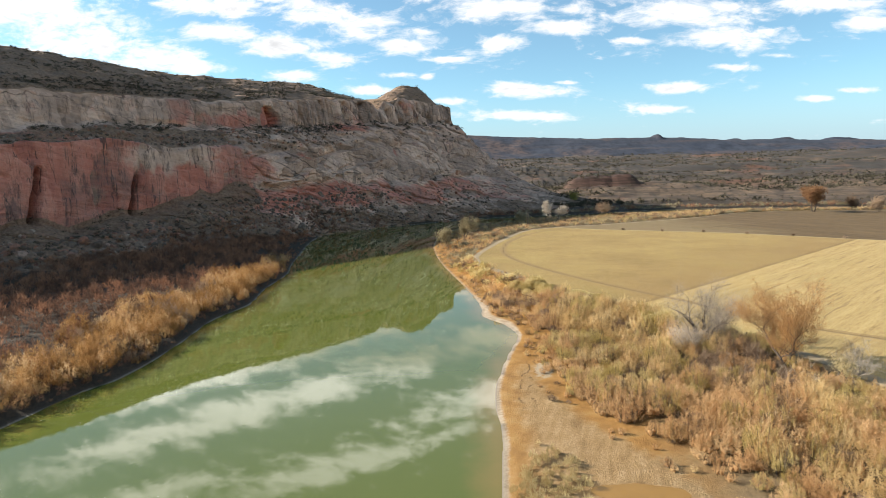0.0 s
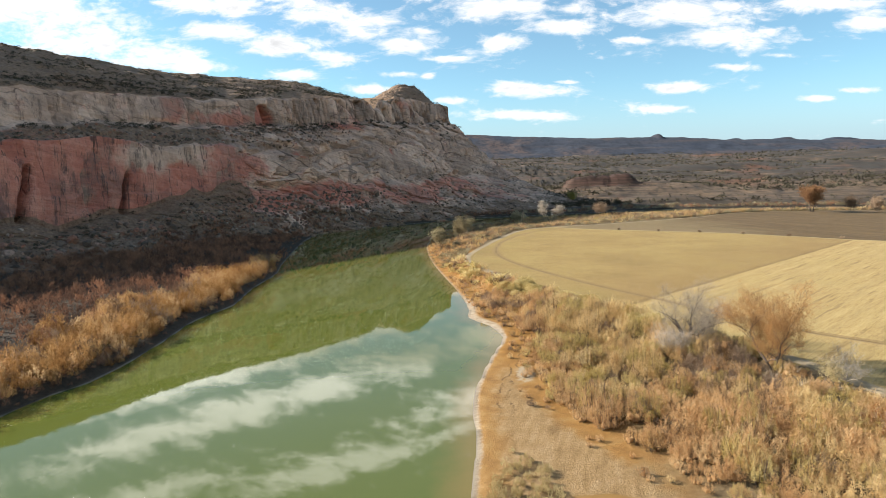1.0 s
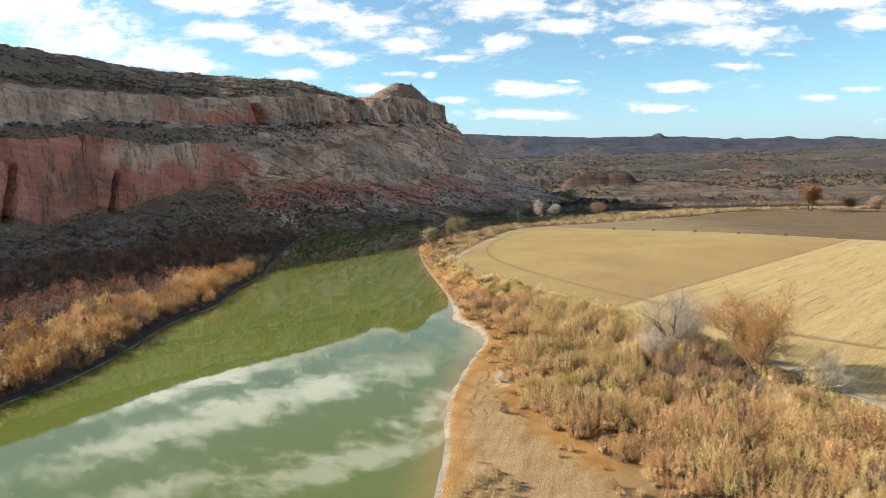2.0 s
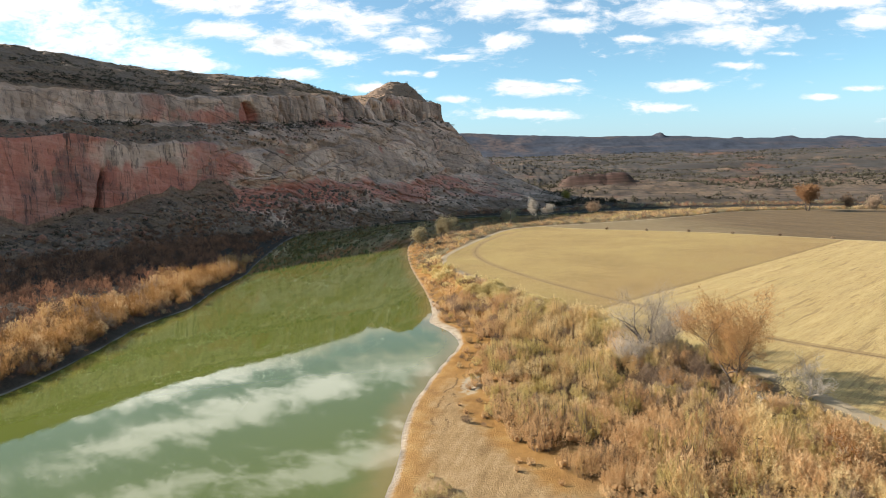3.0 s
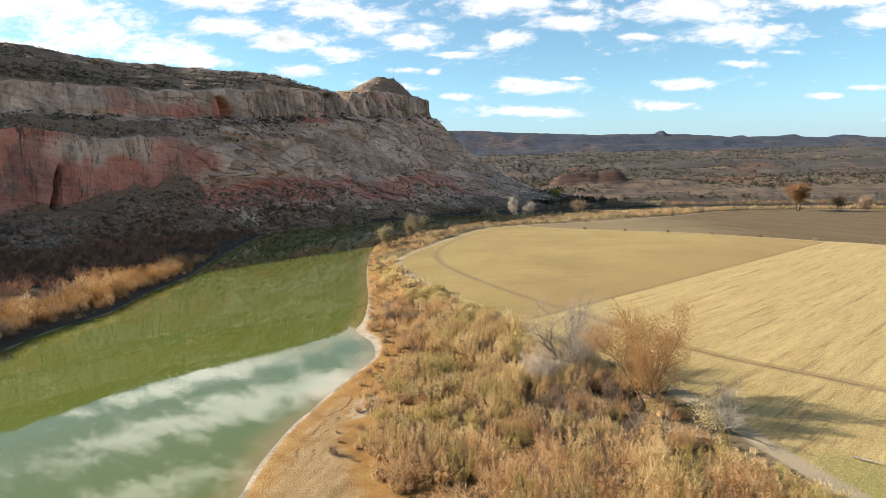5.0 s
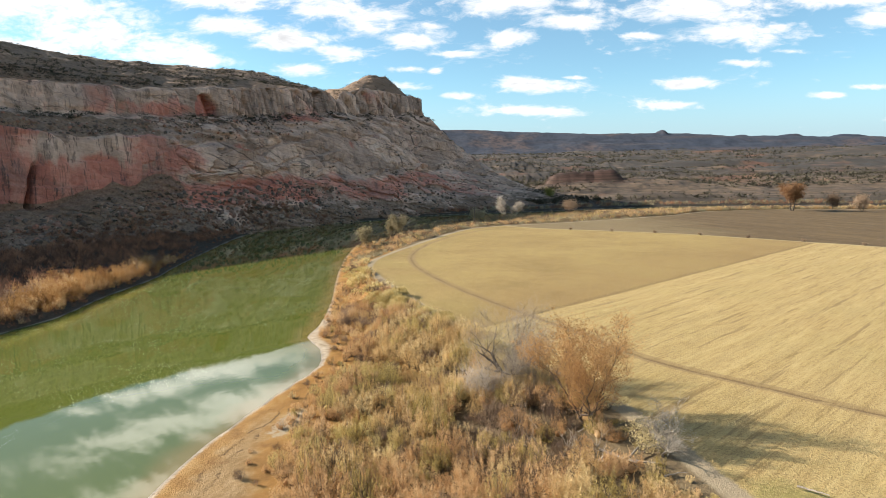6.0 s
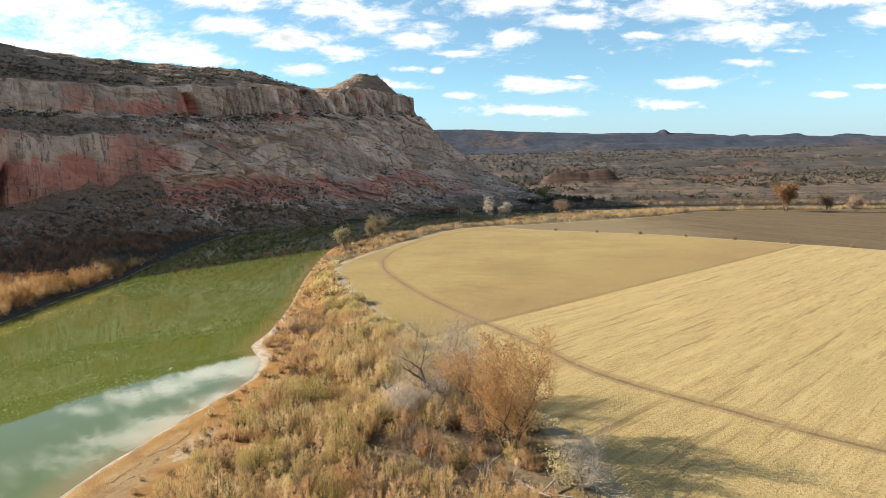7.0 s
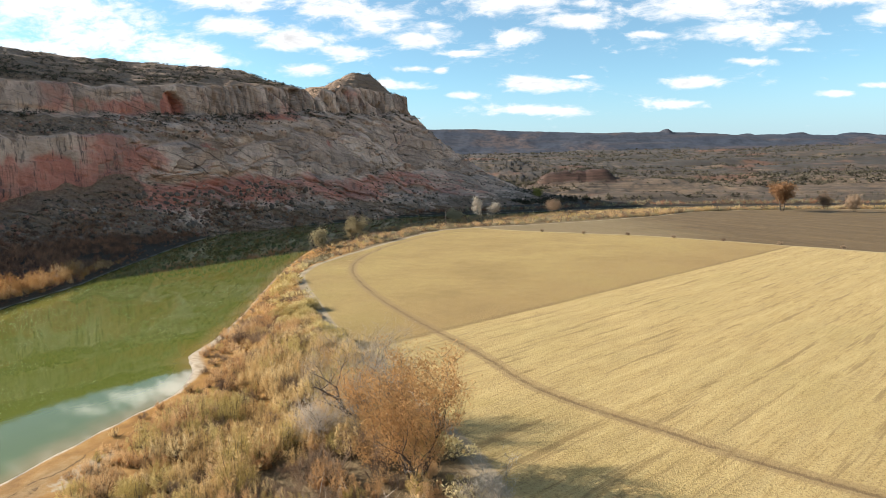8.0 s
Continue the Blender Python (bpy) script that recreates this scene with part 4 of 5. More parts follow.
def rods(p0, p1, r0, r1, sides=4):
    """Tapered rods between points; arrays of verts and quads."""
    d = p1 - p0
    d = d / (np.linalg.norm(d, axis=1, keepdims=True) + 1e-9)
    a, b = frames_along(d)
    ang = np.arange(sides) * 2 * np.pi / sides
    ring = a[:, None, :] * np.cos(ang)[None, :, None] + b[:, None, :] * np.sin(ang)[None, :, None]
    v = np.concatenate([p0[:, None] + ring * np.reshape(r0, (-1, 1, 1)), p1[:, None] + ring * np.reshape(r1, (-1, 1, 1))], 1)
    k = np.arange(len(p0))[:, None] * 2 * sides
    i = np.arange(sides)[None, :]
    j = (i + 1) % sides
    f = np.stack([k + i, k + j, k + sides + j, k + sides + i], -1).reshape(-1, 4)
    return v.reshape(-1, 3), f


def blades(p, d, length, width, r, face=None, loose=0.32):
    """Narrow pointed leaves at p along d, turned at random about it, or towards face and a little scattered."""
    if face is None:
        a, b = frames_along(d)
        t = r.uniform(0, 2 * np.pi, (len(p), 1))
        w = a * np.cos(t) + b * np.sin(t)
    else:
        w = unit(np.cross(d, unit(face) + r.normal(0, loose, d.shape)))
    w = w * np.reshape(width, (-1, 1)) * 0.5
    v = np.stack([p - w, p + w, p + d * np.reshape(length, (-1, 1))], 1).reshape(-1, 3)
    return v, np.arange(len(v)).reshape(-1, 3)


def unit(v):
    return v / (np.linalg.norm(v, axis=1, keepdims=True) + 1e-9)


def ball(fineness=1):
    bm = bmesh.new()
    bmesh.ops.create_icosphere(bm, subdivisions=fineness, radius=1.0)
    v = np.array([q.co[:] for q in bm.verts])
    f = np.array([[q.index for q in face.verts] for face in bm.faces])
    bm.free()
    return v, f


def with_core(fv, ff, r, height, radius, lumps):
    """Adds the dense inner twigs of a bush, as lumps that keep the light out."""
    for _ in range(lumps):
        v, f = ball(1)
        v = v * r.uniform(0.8, 1.15, (len(v), 1)) * [radius * 0.24, radius * 0.24, height * 0.18]
        v = v + [r.normal(0, 0.16 * radius), r.normal(0, 0.16 * radius), height * r.uniform(0.18, 0.30)]
        ff = np.vstack([ff, f + len(fv)])
        fv = np.vstack([fv, v])
    return fv, ff


def brush_arrays(seed, height, radius, stems, sprays, length, width, upright=0.6, droop=0.0, hollow=0.25, core=3):
    """A many-stemmed bush: stems fanning out from the root, each with a feathery plume of sprays."""
    r = np.random.default_rng(seed)
    a = r.uniform(0, 2 * np.pi, stems)
    q = np.sqrt(r.uniform(0, 1, stems))
    base = np.stack([np.cos(a) * q, np.sin(a) * q, 0 * a], 1) * radius * 0.40
    lean = 1 - 0.48 * q ** 2 + 0.13 * r.normal(size=stems)
    tip = np.stack([np.cos(a) * q * radius, np.sin(a) * q * radius, height * np.clip(lean, 0.35, 1.25)], 1)
    sv, sf = rods(base - [0, 0, 0.15], tip, np.full(stems, 0.022), np.full(stems, 0.006), 3)
    k = r.integers(0, stems, sprays)
    t = np.clip(hollow + (1 - hollow) * r.beta(1.5, 1.15, sprays), 0, 1)[:, None]
    way = tip[k] - base[k]
    bow = np.sin(np.pi * t) * 0.12 * np.linalg.norm(way, axis=1, keepdims=True)
    off = unit(r.normal(size=(sprays, 3)))
    wide = radius * 0.26 * (1.12 - t) * r.uniform(0.2, 1.0, (sprays, 1)) ** 0.6
    p = base[k] + way * t + np.stack([np.cos(a[k]), np.sin(a[k]), 0 * a[k]], 1) * bow + off * wide
    p[:, 2] = np.maximum(p[:, 2], 0.05)
    d = unit(unit(way) * upright * 1.1 + off * 0.8 + r.normal(0, 0.30, (sprays, 3)) + [0, 0, 0.15 - droop])
    out = (p - [0, 0, 0.35 * height]) / [radius, radius, height]
    fv, ff = blades(p, d, length * r.uniform(0.6, 1.4, sprays), width * r.uniform(0.7, 1.3, sprays), r, 0.75 * off + 0.9 * out + [0, 0, 0.30])
    if core:
        fv, ff = with_core(fv, ff, r, height, radius, core)
    return (sv, sf), (fv, ff)


def clump_arrays(seed, height, radius, leaves, size):
    """A dense rounded bush: leaves over the shell of a few lobes."""
    r = np.random.default_rng(seed)
    lobes = 7
    c = np.stack([r.normal(0, 0.42 * radius, lobes), r.normal(0, 0.42 * radius, lobes), r.uniform(0.25, 0.65, lobes) * height], 1)
    rad = r.uniform(0.35, 0.6, lobes) * radius
    k = r.integers(0, lobes, leaves)
    n = unit(r.normal(size=(leaves, 3)))
    n[:, 2] = np.abs(n[:, 2]) * 1.2 - 0.3
    n = unit(n)
    p = c[k] + n * (rad[k] * r.uniform(0.65, 1.08, leaves))[:, None]
    p[:, 2] = np.clip(p[:, 2], 0.03, height * 1.1)
    d = unit(n + r.normal(0, 0.6, (leaves, 3)) + [0, 0, 0.35])
    fv, ff = blades(p, d, size * r.uniform(0.7, 1.5, leaves), size * 0.5 * r.uniform(0.7, 1.4, leaves), r, n + [0, 0, 0.15])
    m = 14
    a = r.uniform(0, 2 * np.pi, m)
    tips = np.stack([np.cos(a) * radius * 0.6, np.sin(a) * radius * 0.6, np.full(m, height * 0.6)], 1)
    sv, sf = rods(np.zeros((m, 3)) - [0, 0, 0.1], tips, np.full(m, 0.025), np.full(m, 0.008), 3)
    return (sv, sf), (fv, ff)


def crown_mesh(leaf, mat):
    v, f = leaf
    return mesh_of("crown", v, f, [mat], flat=True, attrs={"tint": np.zeros(len(v))})


def scatter_joined(name, label, category, kinds, places, mat):
    """Many plants of one kind joined into one mesh: places are rows of x, y, z, turn, scale, tint."""
    if not len(places):
        return None
    V, F, T, base = [], [], [], 0
    pick = rng.integers(0, len(kinds), len(places))
    for i, (v, f) in enumerate(kinds):
        pl = places[pick == i]
        if not len(pl):
            continue
        c, s = np.cos(pl[:, 3]), np.sin(pl[:, 3])
        x = v[None, :, 0] * c[:, None] - v[None, :, 1] * s[:, None]
        y = v[None, :, 0] * s[:, None] + v[None, :, 1] * c[:, None]
        w = np.stack([x, y, np.broadcast_to(v[None, :, 2], x.shape)], -1) * pl[:, None, 4:5] + pl[:, None, :3]
        V.append(w.reshape(-1, 3))
        F.append((f[None] + (base + np.arange(len(pl)) * len(v))[:, None, None]).reshape(-1, f.shape[1]))
        T.append(np.repeat(pl[:, 5], len(v)))
        base += len(pl) * len(v)
    me = mesh_of(name, np.vstack(V), np.vstack(F), [mat], flat=True, attrs={"tint": np.concatenate(T)})
    return tagged(new(name, me), label, category, kind="stuff")


def jittered(x0, x1, y0, y1, step, r):
    gx, gy = np.meshgrid(np.arange(x0, x1, step), np.arange(y0, y1, step), indexing="ij")
    n = gx.size
    return gx.ravel() + r.uniform(-0.55, 0.55, n) * step, gy.ravel() + r.uniform(-0.55, 0.55, n) * step


def rows_of(x, y, r, lo, hi, sink=0.0):
    z = ground(x, y) - sink
    return np.stack([x, y, z, r.uniform(0, 6.28, len(x)), r.uniform(lo, hi, len(x)), r.uniform(0, 1, len(x))], 1)


# ---- brush of the right bank
KINDS, FAR_KINDS = {}, {}
for key, maker, cfg in (
        ("tan", brush_arrays, (2.2, 1.35, 34, 1400, 0.21, 0.034, 0.5)), ("rust", brush_arrays, (2.0, 1.30, 34, 1400, 0.20, 0.034, 0.5)),
        ("olive", brush_arrays, (2.2, 1.35, 34, 1400, 0.20, 0.036, 0.5)), ("brown", brush_arrays, (1.7, 1.25, 40, 620, 0.36, 0.036, 0.6, 0.0, 0.25, 0)),
        ("yellow", clump_arrays, (1.5, 1.3, 800, 0.18)), ("sage", clump_arrays, (1.3, 1.2, 700, 0.17))):
    KINDS[key] = [maker(100 + 17 * i + len(key), *cfg) for i in range(4)]
    if maker is brush_arrays:           # the same bushes, coarser, for those far off
        coarse = (cfg[0], cfg[1], 16, 110, cfg[4] * 2.2, cfg[5] * 2.9, 0.6, 0.0, 0.25, 1)
    else:
        coarse = (cfg[0], cfg[1], 95, 0.46)
    FAR_KINDS[key] = [maker(200 + 17 * i + len(key), *coarse) for i in range(4)]

LABELS = {
    "tan": ("shrub", "feathery tan willow shrub on the riverbank"),
    "rust": ("shrub", "rust-orange dry tamarisk shrub on the riverbank"),
    "olive": ("shrub", "olive-green leafy willow shrub in the thicket"),
    "brown": ("shrub", "bare brown twiggy shrub in the thicket"),
    "sage": ("shrub", "low rounded grey-olive sagebrush on the riverbank"),
    "yellow": ("shrub", "dense rounded yellow rabbitbrush beside the path"),
}
px, py = jittered(-32, 75, 34, 132, 1.62, rng)
qx, qy = jittered(-40, 330, 132, 440, 2.2, rng)
px, py = np.concatenate([px, qx]), np.concatenate([py, qy])
dr, sr = line_distance(px, py, shore_r)
df, sf = line_distance(px, py, field_edge)
bare = np.interp(py, SAND_Y, SAND_W)
keep = (sr > 0) & (sf < 0) & (df > 1.6) & (dr > bare + 0.8 * vnoise(px / 3, py / 3, 5))
keep |= (sr > 0) & (dr > bare - 3.2) & (dr > 1.5) & (dr <= bare) & (rng.uniform(0, 1, len(px)) < 0.45)      # low sparse plants at the edge of the sand
clear = (np.hypot((px - 37.2) / 2.1, (py - 69.6) / 2.2) < 1) | (np.hypot((px - 24.3) / 1.2, (py - 79) / 3.0) < 1) | (np.hypot((px - 31.0) / 1.4, (py - 78.5) / 1.6) < 1)          # logs lie here
keep &= ~clear & ((vnoise(px / 4, py / 4, 8) > -0.62) | (py > 96))
keep &= (py < 300) | (py > 335) | (rng.uniform(0, 1, len(px)) < 0.55)
px, py, df, dr = px[keep], py[keep], df[keep], dr[keep]
n1, n2, u1 = fbm(px / 11, py / 11, 3, 15), fbm(px / 5, py / 5, 2, 25), rng.uniform(0, 1, len(px))
sort = np.full(len(px), "tan", dtype=object)
sort[(n1 + 0.5 * n2 > 0.52)] = "olive"
sort[(n1 + 0.4 * n2 < -0.52)] = "rust"
sort[(n2 > 0.62)] = "brown"
u2 = rng.uniform(0, 1, len(px))
sort[u2 < 0.08] = "brown"
sort[(u2 > 0.08) & (u2 < 0.16)] = "rust"
sort[(u2 > 0.16) & (u2 < 0.30)] = "olive"
edge = (dr < np.interp(py, SAND_Y, SAND_W))
sort[(dr < np.interp(py, SAND_Y, SAND_W) + 5) & (u2 > 0.35)] = "rust"
far_part = py > 104 + 6 * n1
u3 = rng.uniform(0, 1, len(px))
sort[(np.hypot((px - 30) / 6.5, (py - 74.5) / 6.5) < 1) & (u3 < 0.55)] = "brown"
sort[(sort == "olive") & (py > 92) & (u3 < 0.7)] = "tan"
sort[far_part & (u3 < 0.46)] = "brown"
sort[far_part & (u3 > 0.80)] = "rust"
sort[(py > 170) & (u3 < 0.62) & (u3 > 0.15)] = "sage"
sort[(df < 6.5) & (py > 88) & (py < 175) & (n2 > -0.2)] = "yellow"
sort[(df < 3.4) & (py < 88) & (u1 > 0.5)] = "yellow"
size = 0.72 + 0.30 * rng.uniform(0, 1, len(px)) + 0.25 * smooth(dr, 4, 14) - 0.35 * smooth(py, 150, 260) + 0.45 * smooth(py, 320, 350)
size = size * (1.0 + 0.38 * fbm(px / 6, py / 6, 2, 55))
size = size * (0.55 + 0.45 * smooth(dr - np.interp(py, SAND_Y, SAND_W), 0, 5))
size = size * np.where(py < 78, 0.42 + 0.58 * smooth(df, 2, 9), 1.0)
low = (np.hypot((px - 26.2) / 3.2, (py - 78.0) / 6.5) < 1) | (np.hypot((px - 33.6) / 2.8, (py - 71.5) / 4.5) < 1)
size = np.where(low, 0.65 * size, size)
size = np.where((sort == "yellow") & (py > 80), 1.25 * size, size)
size = np.where(edge, rng.uniform(0.22, 0.5, len(px)), size)
near = (py < 106) & (rng.uniform(0, 1, len(px)) < 0.8)
for key, sets in KINDS.items():
    sel = sort == key
    P = np.stack([px, py, ground(px, py) - 0.03, rng.uniform(0, 6.28, len(px)), np.clip(size, 0.2, 1.4), u1], 1)
    chosen = np.flatnonzero(sel & near)[:70]
    rest = sel.copy()
    rest[chosen] = False
    stem_me = [mesh_of("trunk", *s, [BARK], flat=True) for s, f in sets]
    leaf_me = [crown_mesh(f, LEAF[key]) for s, f in sets]
    for i in chosen:
        k = int(rng.integers(0, 4))
        ob = thing(LABELS[key][0], LABELS[key][1], "shrub", "riverbank shrubs", pose(*P[i, :3], 0, 0, math.degrees(P[i, 3])))
        ob.scale = (P[i, 4],) * 3
        part("trunk", stem_me[k], ob)
        part("crown", leaf_me[k], ob)
    R = P[rest]
    scatter_joined("distant_" + key + "_thicket", LABELS[key][1].replace("shrub", "thicket").replace("brush ", "brush thicket "), "thicket",
                   [f for s, f in FAR_KINDS[key]], R[R[:, 1] >= 132], LEAF[key])
    R = R[R[:, 1] < 132]
    scatter_joined(key + "_thicket", LABELS[key][1].replace("shrub", "thicket").replace("brush ", "brush thicket "), "thicket",
                   [f for s, f in sets], R, LEAF[key])

# ---- left bank: sunlit golden willows at the water, dark bare thicket behind
gold = [brush_arrays(300 + i, 3.1, 1.6, 30, 520, 0.38, 0.070, 0.5, 0.0, 0.15, 1)[1] for i in range(4)]
px, py = jittered(-150, -50, 20, 200, 1.75, rng)
dl, sl = line_distance(px, py, shore_l)
s_, u_ = wall_su(px, py)
keep = (sl < 0) & (dl > 1.3 + 0.7 * vnoise(px / 4, py / 4, 9)) & (dl < np.interp(py, [40, 70, 97, 125, 150, 170, 185], [18, 16, 15, 14, 11, 7, 3]) + 4 * vnoise(px / 8, py / 8, 10))
P = rows_of(px[keep], py[keep], rng, 0.7, 1.25)
P[:, 4] *= 0.45 + 0.55 * smooth(dl[keep], 0.8, 5.0)
which = rng.uniform(0, 1, len(P)) + 0.25 * vnoise(P[:, 0] / 9, P[:, 1] / 9, 18)
scatter_joined("golden_willow_thicket", "sunlit golden-orange willow thicket along the river edge", "thicket", gold, P[which > 0.38], LEAF["gold"])
scatter_joined("russet_willow_thicket", "russet bare willow thicket along the river edge", "thicket", gold, P[(which > 0.16) & (which <= 0.38)], LEAF["rust"])
scatter_joined("brown_willow_thicket", "brown twiggy willow thicket along the river edge", "thicket", gold, P[which <= 0.16], LEAF["brown"])
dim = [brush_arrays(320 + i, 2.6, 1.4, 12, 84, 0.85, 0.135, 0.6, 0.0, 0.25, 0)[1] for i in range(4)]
px, py = jittered(-190, -50, 20, 330, 2.7, rng)
dl, sl = line_distance(px, py, shore_l)
s_, u_ = wall_su(px, py)
keep = (sl < 0) & (u_ > 46) & (dl > 1.2) & (vnoise(px / 9, py / 9, 12) > -0.55)
keep &= (dl > np.interp(py, [40, 70, 97, 125, 150, 170, 185], [16, 14, 13, 12, 9, 5, 2])) | (dl < 4.5)
P = rows_of(px[keep], py[keep], rng, 0.6, 1.2)
P[dl[keep] < 4.5, 4] *= 0.42
qx, qy = jittered(-75, -48, 30, 240, 1.25, rng)
dl, sl = line_distance(qx, qy, shore_l)
low = (sl < 0) & (dl > 0.7) & (dl < 4.0) & (rng.uniform(0, 1, len(qx)) < 0.75)
P = np.vstack([P, rows_of(qx[low], qy[low], rng, 0.18, 0.42)])
# the same along the far bank beyond the bend, and up onto the talus
qx, qy = jittered(-60, 420, 380, 520, 2.6, rng)
dl, sl = line_distance(qx, qy, shore_l)
far_on = (sl < 0) & (dl > 1.5) & (dl < 16 + 8 * vnoise(qx / 20, qy / 20, 19)) & (vnoise(qx / 7, qy / 7, 13) > -0.4)
Q = rows_of(qx[far_on], qy[far_on], rng, 0.6, 1.2)
cols = np.flatnonzero((wall_v > 10.0) & (wall_v < 11.3))
i, j = rng.choice(np.flatnonzero((wall_s > -175) & (wall_s < 40)), 1100), rng.choice(cols, 1100)
tx, ty = wall_xy(wall_s[i], wall_u[i, j])
T = np.stack([tx, ty, wall_z[i, j] - 0.1, rng.uniform(0, 6.28, 1100), rng.uniform(0.35, 0.85, 1100), rng.uniform(0, 1, 1100)], 1)
pale = rng.uniform(0, 1, len(Q)) < np.where(Q[:, 0] > 10, 0.6, 0.1)
scatter_joined("far_bank_thicket", "pale sage and tan thicket on the far river bank", "thicket", dim, Q[pale], LEAF["sage"])
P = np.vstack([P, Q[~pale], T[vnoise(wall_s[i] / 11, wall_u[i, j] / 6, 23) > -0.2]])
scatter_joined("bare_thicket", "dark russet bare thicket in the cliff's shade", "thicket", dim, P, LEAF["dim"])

# ---- junipers and scrub on the plateau, the bench and the talus
jun = [clump_arrays(340 + i, 2.6, 1.35, 46, 0.52)[1] for i in range(4)]
rows_j = []
for j0, j1, count, lo, hi in ((2.05, 4.0, 6500, 0.20, 0.66), (5.95, 6.4, 900, 0.25, 0.85), (6.3, 7.7, 800, 0.25, 0.9), (8.9, 9.3, 420, 0.3, 0.9), (9.3, 11.3, 1300, 0.3, 0.85)):
    cols = np.flatnonzero((wall_v > j0) & (wall_v < j1))
    rws = np.flatnonzero((wall_s > -180) & (wall_s < 330))
    i, j = rng.choice(rws, count), rng.choice(cols, count)
    x, y = wall_xy(wall_s[i], wall_u[i, j])
    ok = vnoise(wall_s[i] / 9, wall_u[i, j] / 5, 77) > (-0.3 if j0 < 4 else 0.0)
    ok &= (j0 > 3) | (wall_s[i] < 112) | (rng.uniform(0, 1, count) < 0.3)
    rows_j.append(np.stack([x, y, wall_z[i, j] - 0.1, rng.uniform(0, 6.28, count), rng.uniform(lo, hi, count) ** 1.0, rng.uniform(0, 1, count)], 1)[ok])
scatter_joined("cliff_scrub", "dark junipers and scrub dotted over rim and ledges", "scrub", jun, np.vstack(rows_j), LEAF["juniper"])

far = [clump_arrays(350 + i, 2.2, 1.7, 9, 1.75)[1] for i in range(4)]
count = 32000
a = np.radians(rng.uniform(48, 104, count))
d = 470 + 2400 * rng.uniform(0, 1, count) ** 2.3
px, py = d * np.cos(a), d * np.sin(a)
dl, sl = line_distance(px, py, shore_l)
keep = (sl < 0) & (dl > 34) & (fbm(px / 160, py / 45, 4, 79) > -0.08)
P = rows_of(px[keep], py[keep], rng, 0.5, 1.3, 0.1)
qx, qy = jittered(20, 620, 440, 800, 6.5, rng)
dl, sl = line_distance(qx, qy, shore_l)
keep = (sl < 0) & (dl > 28) & (fbm(qx / 70, qy / 16, 4, 80) > -0.05)
P = np.vstack([P, rows_of(qx[keep], qy[keep], rng, 0.25, 0.75, 0.1)])
P[:, 4] *= 1 + 0.9 * smooth(np.hypot(P[:, 0], P[:, 1]), 900, 2500)
scatter_joined("desert_scrub", "dark sagebrush and junipers scattered over the desert", "scrub", far, P, LEAF["juniper"])


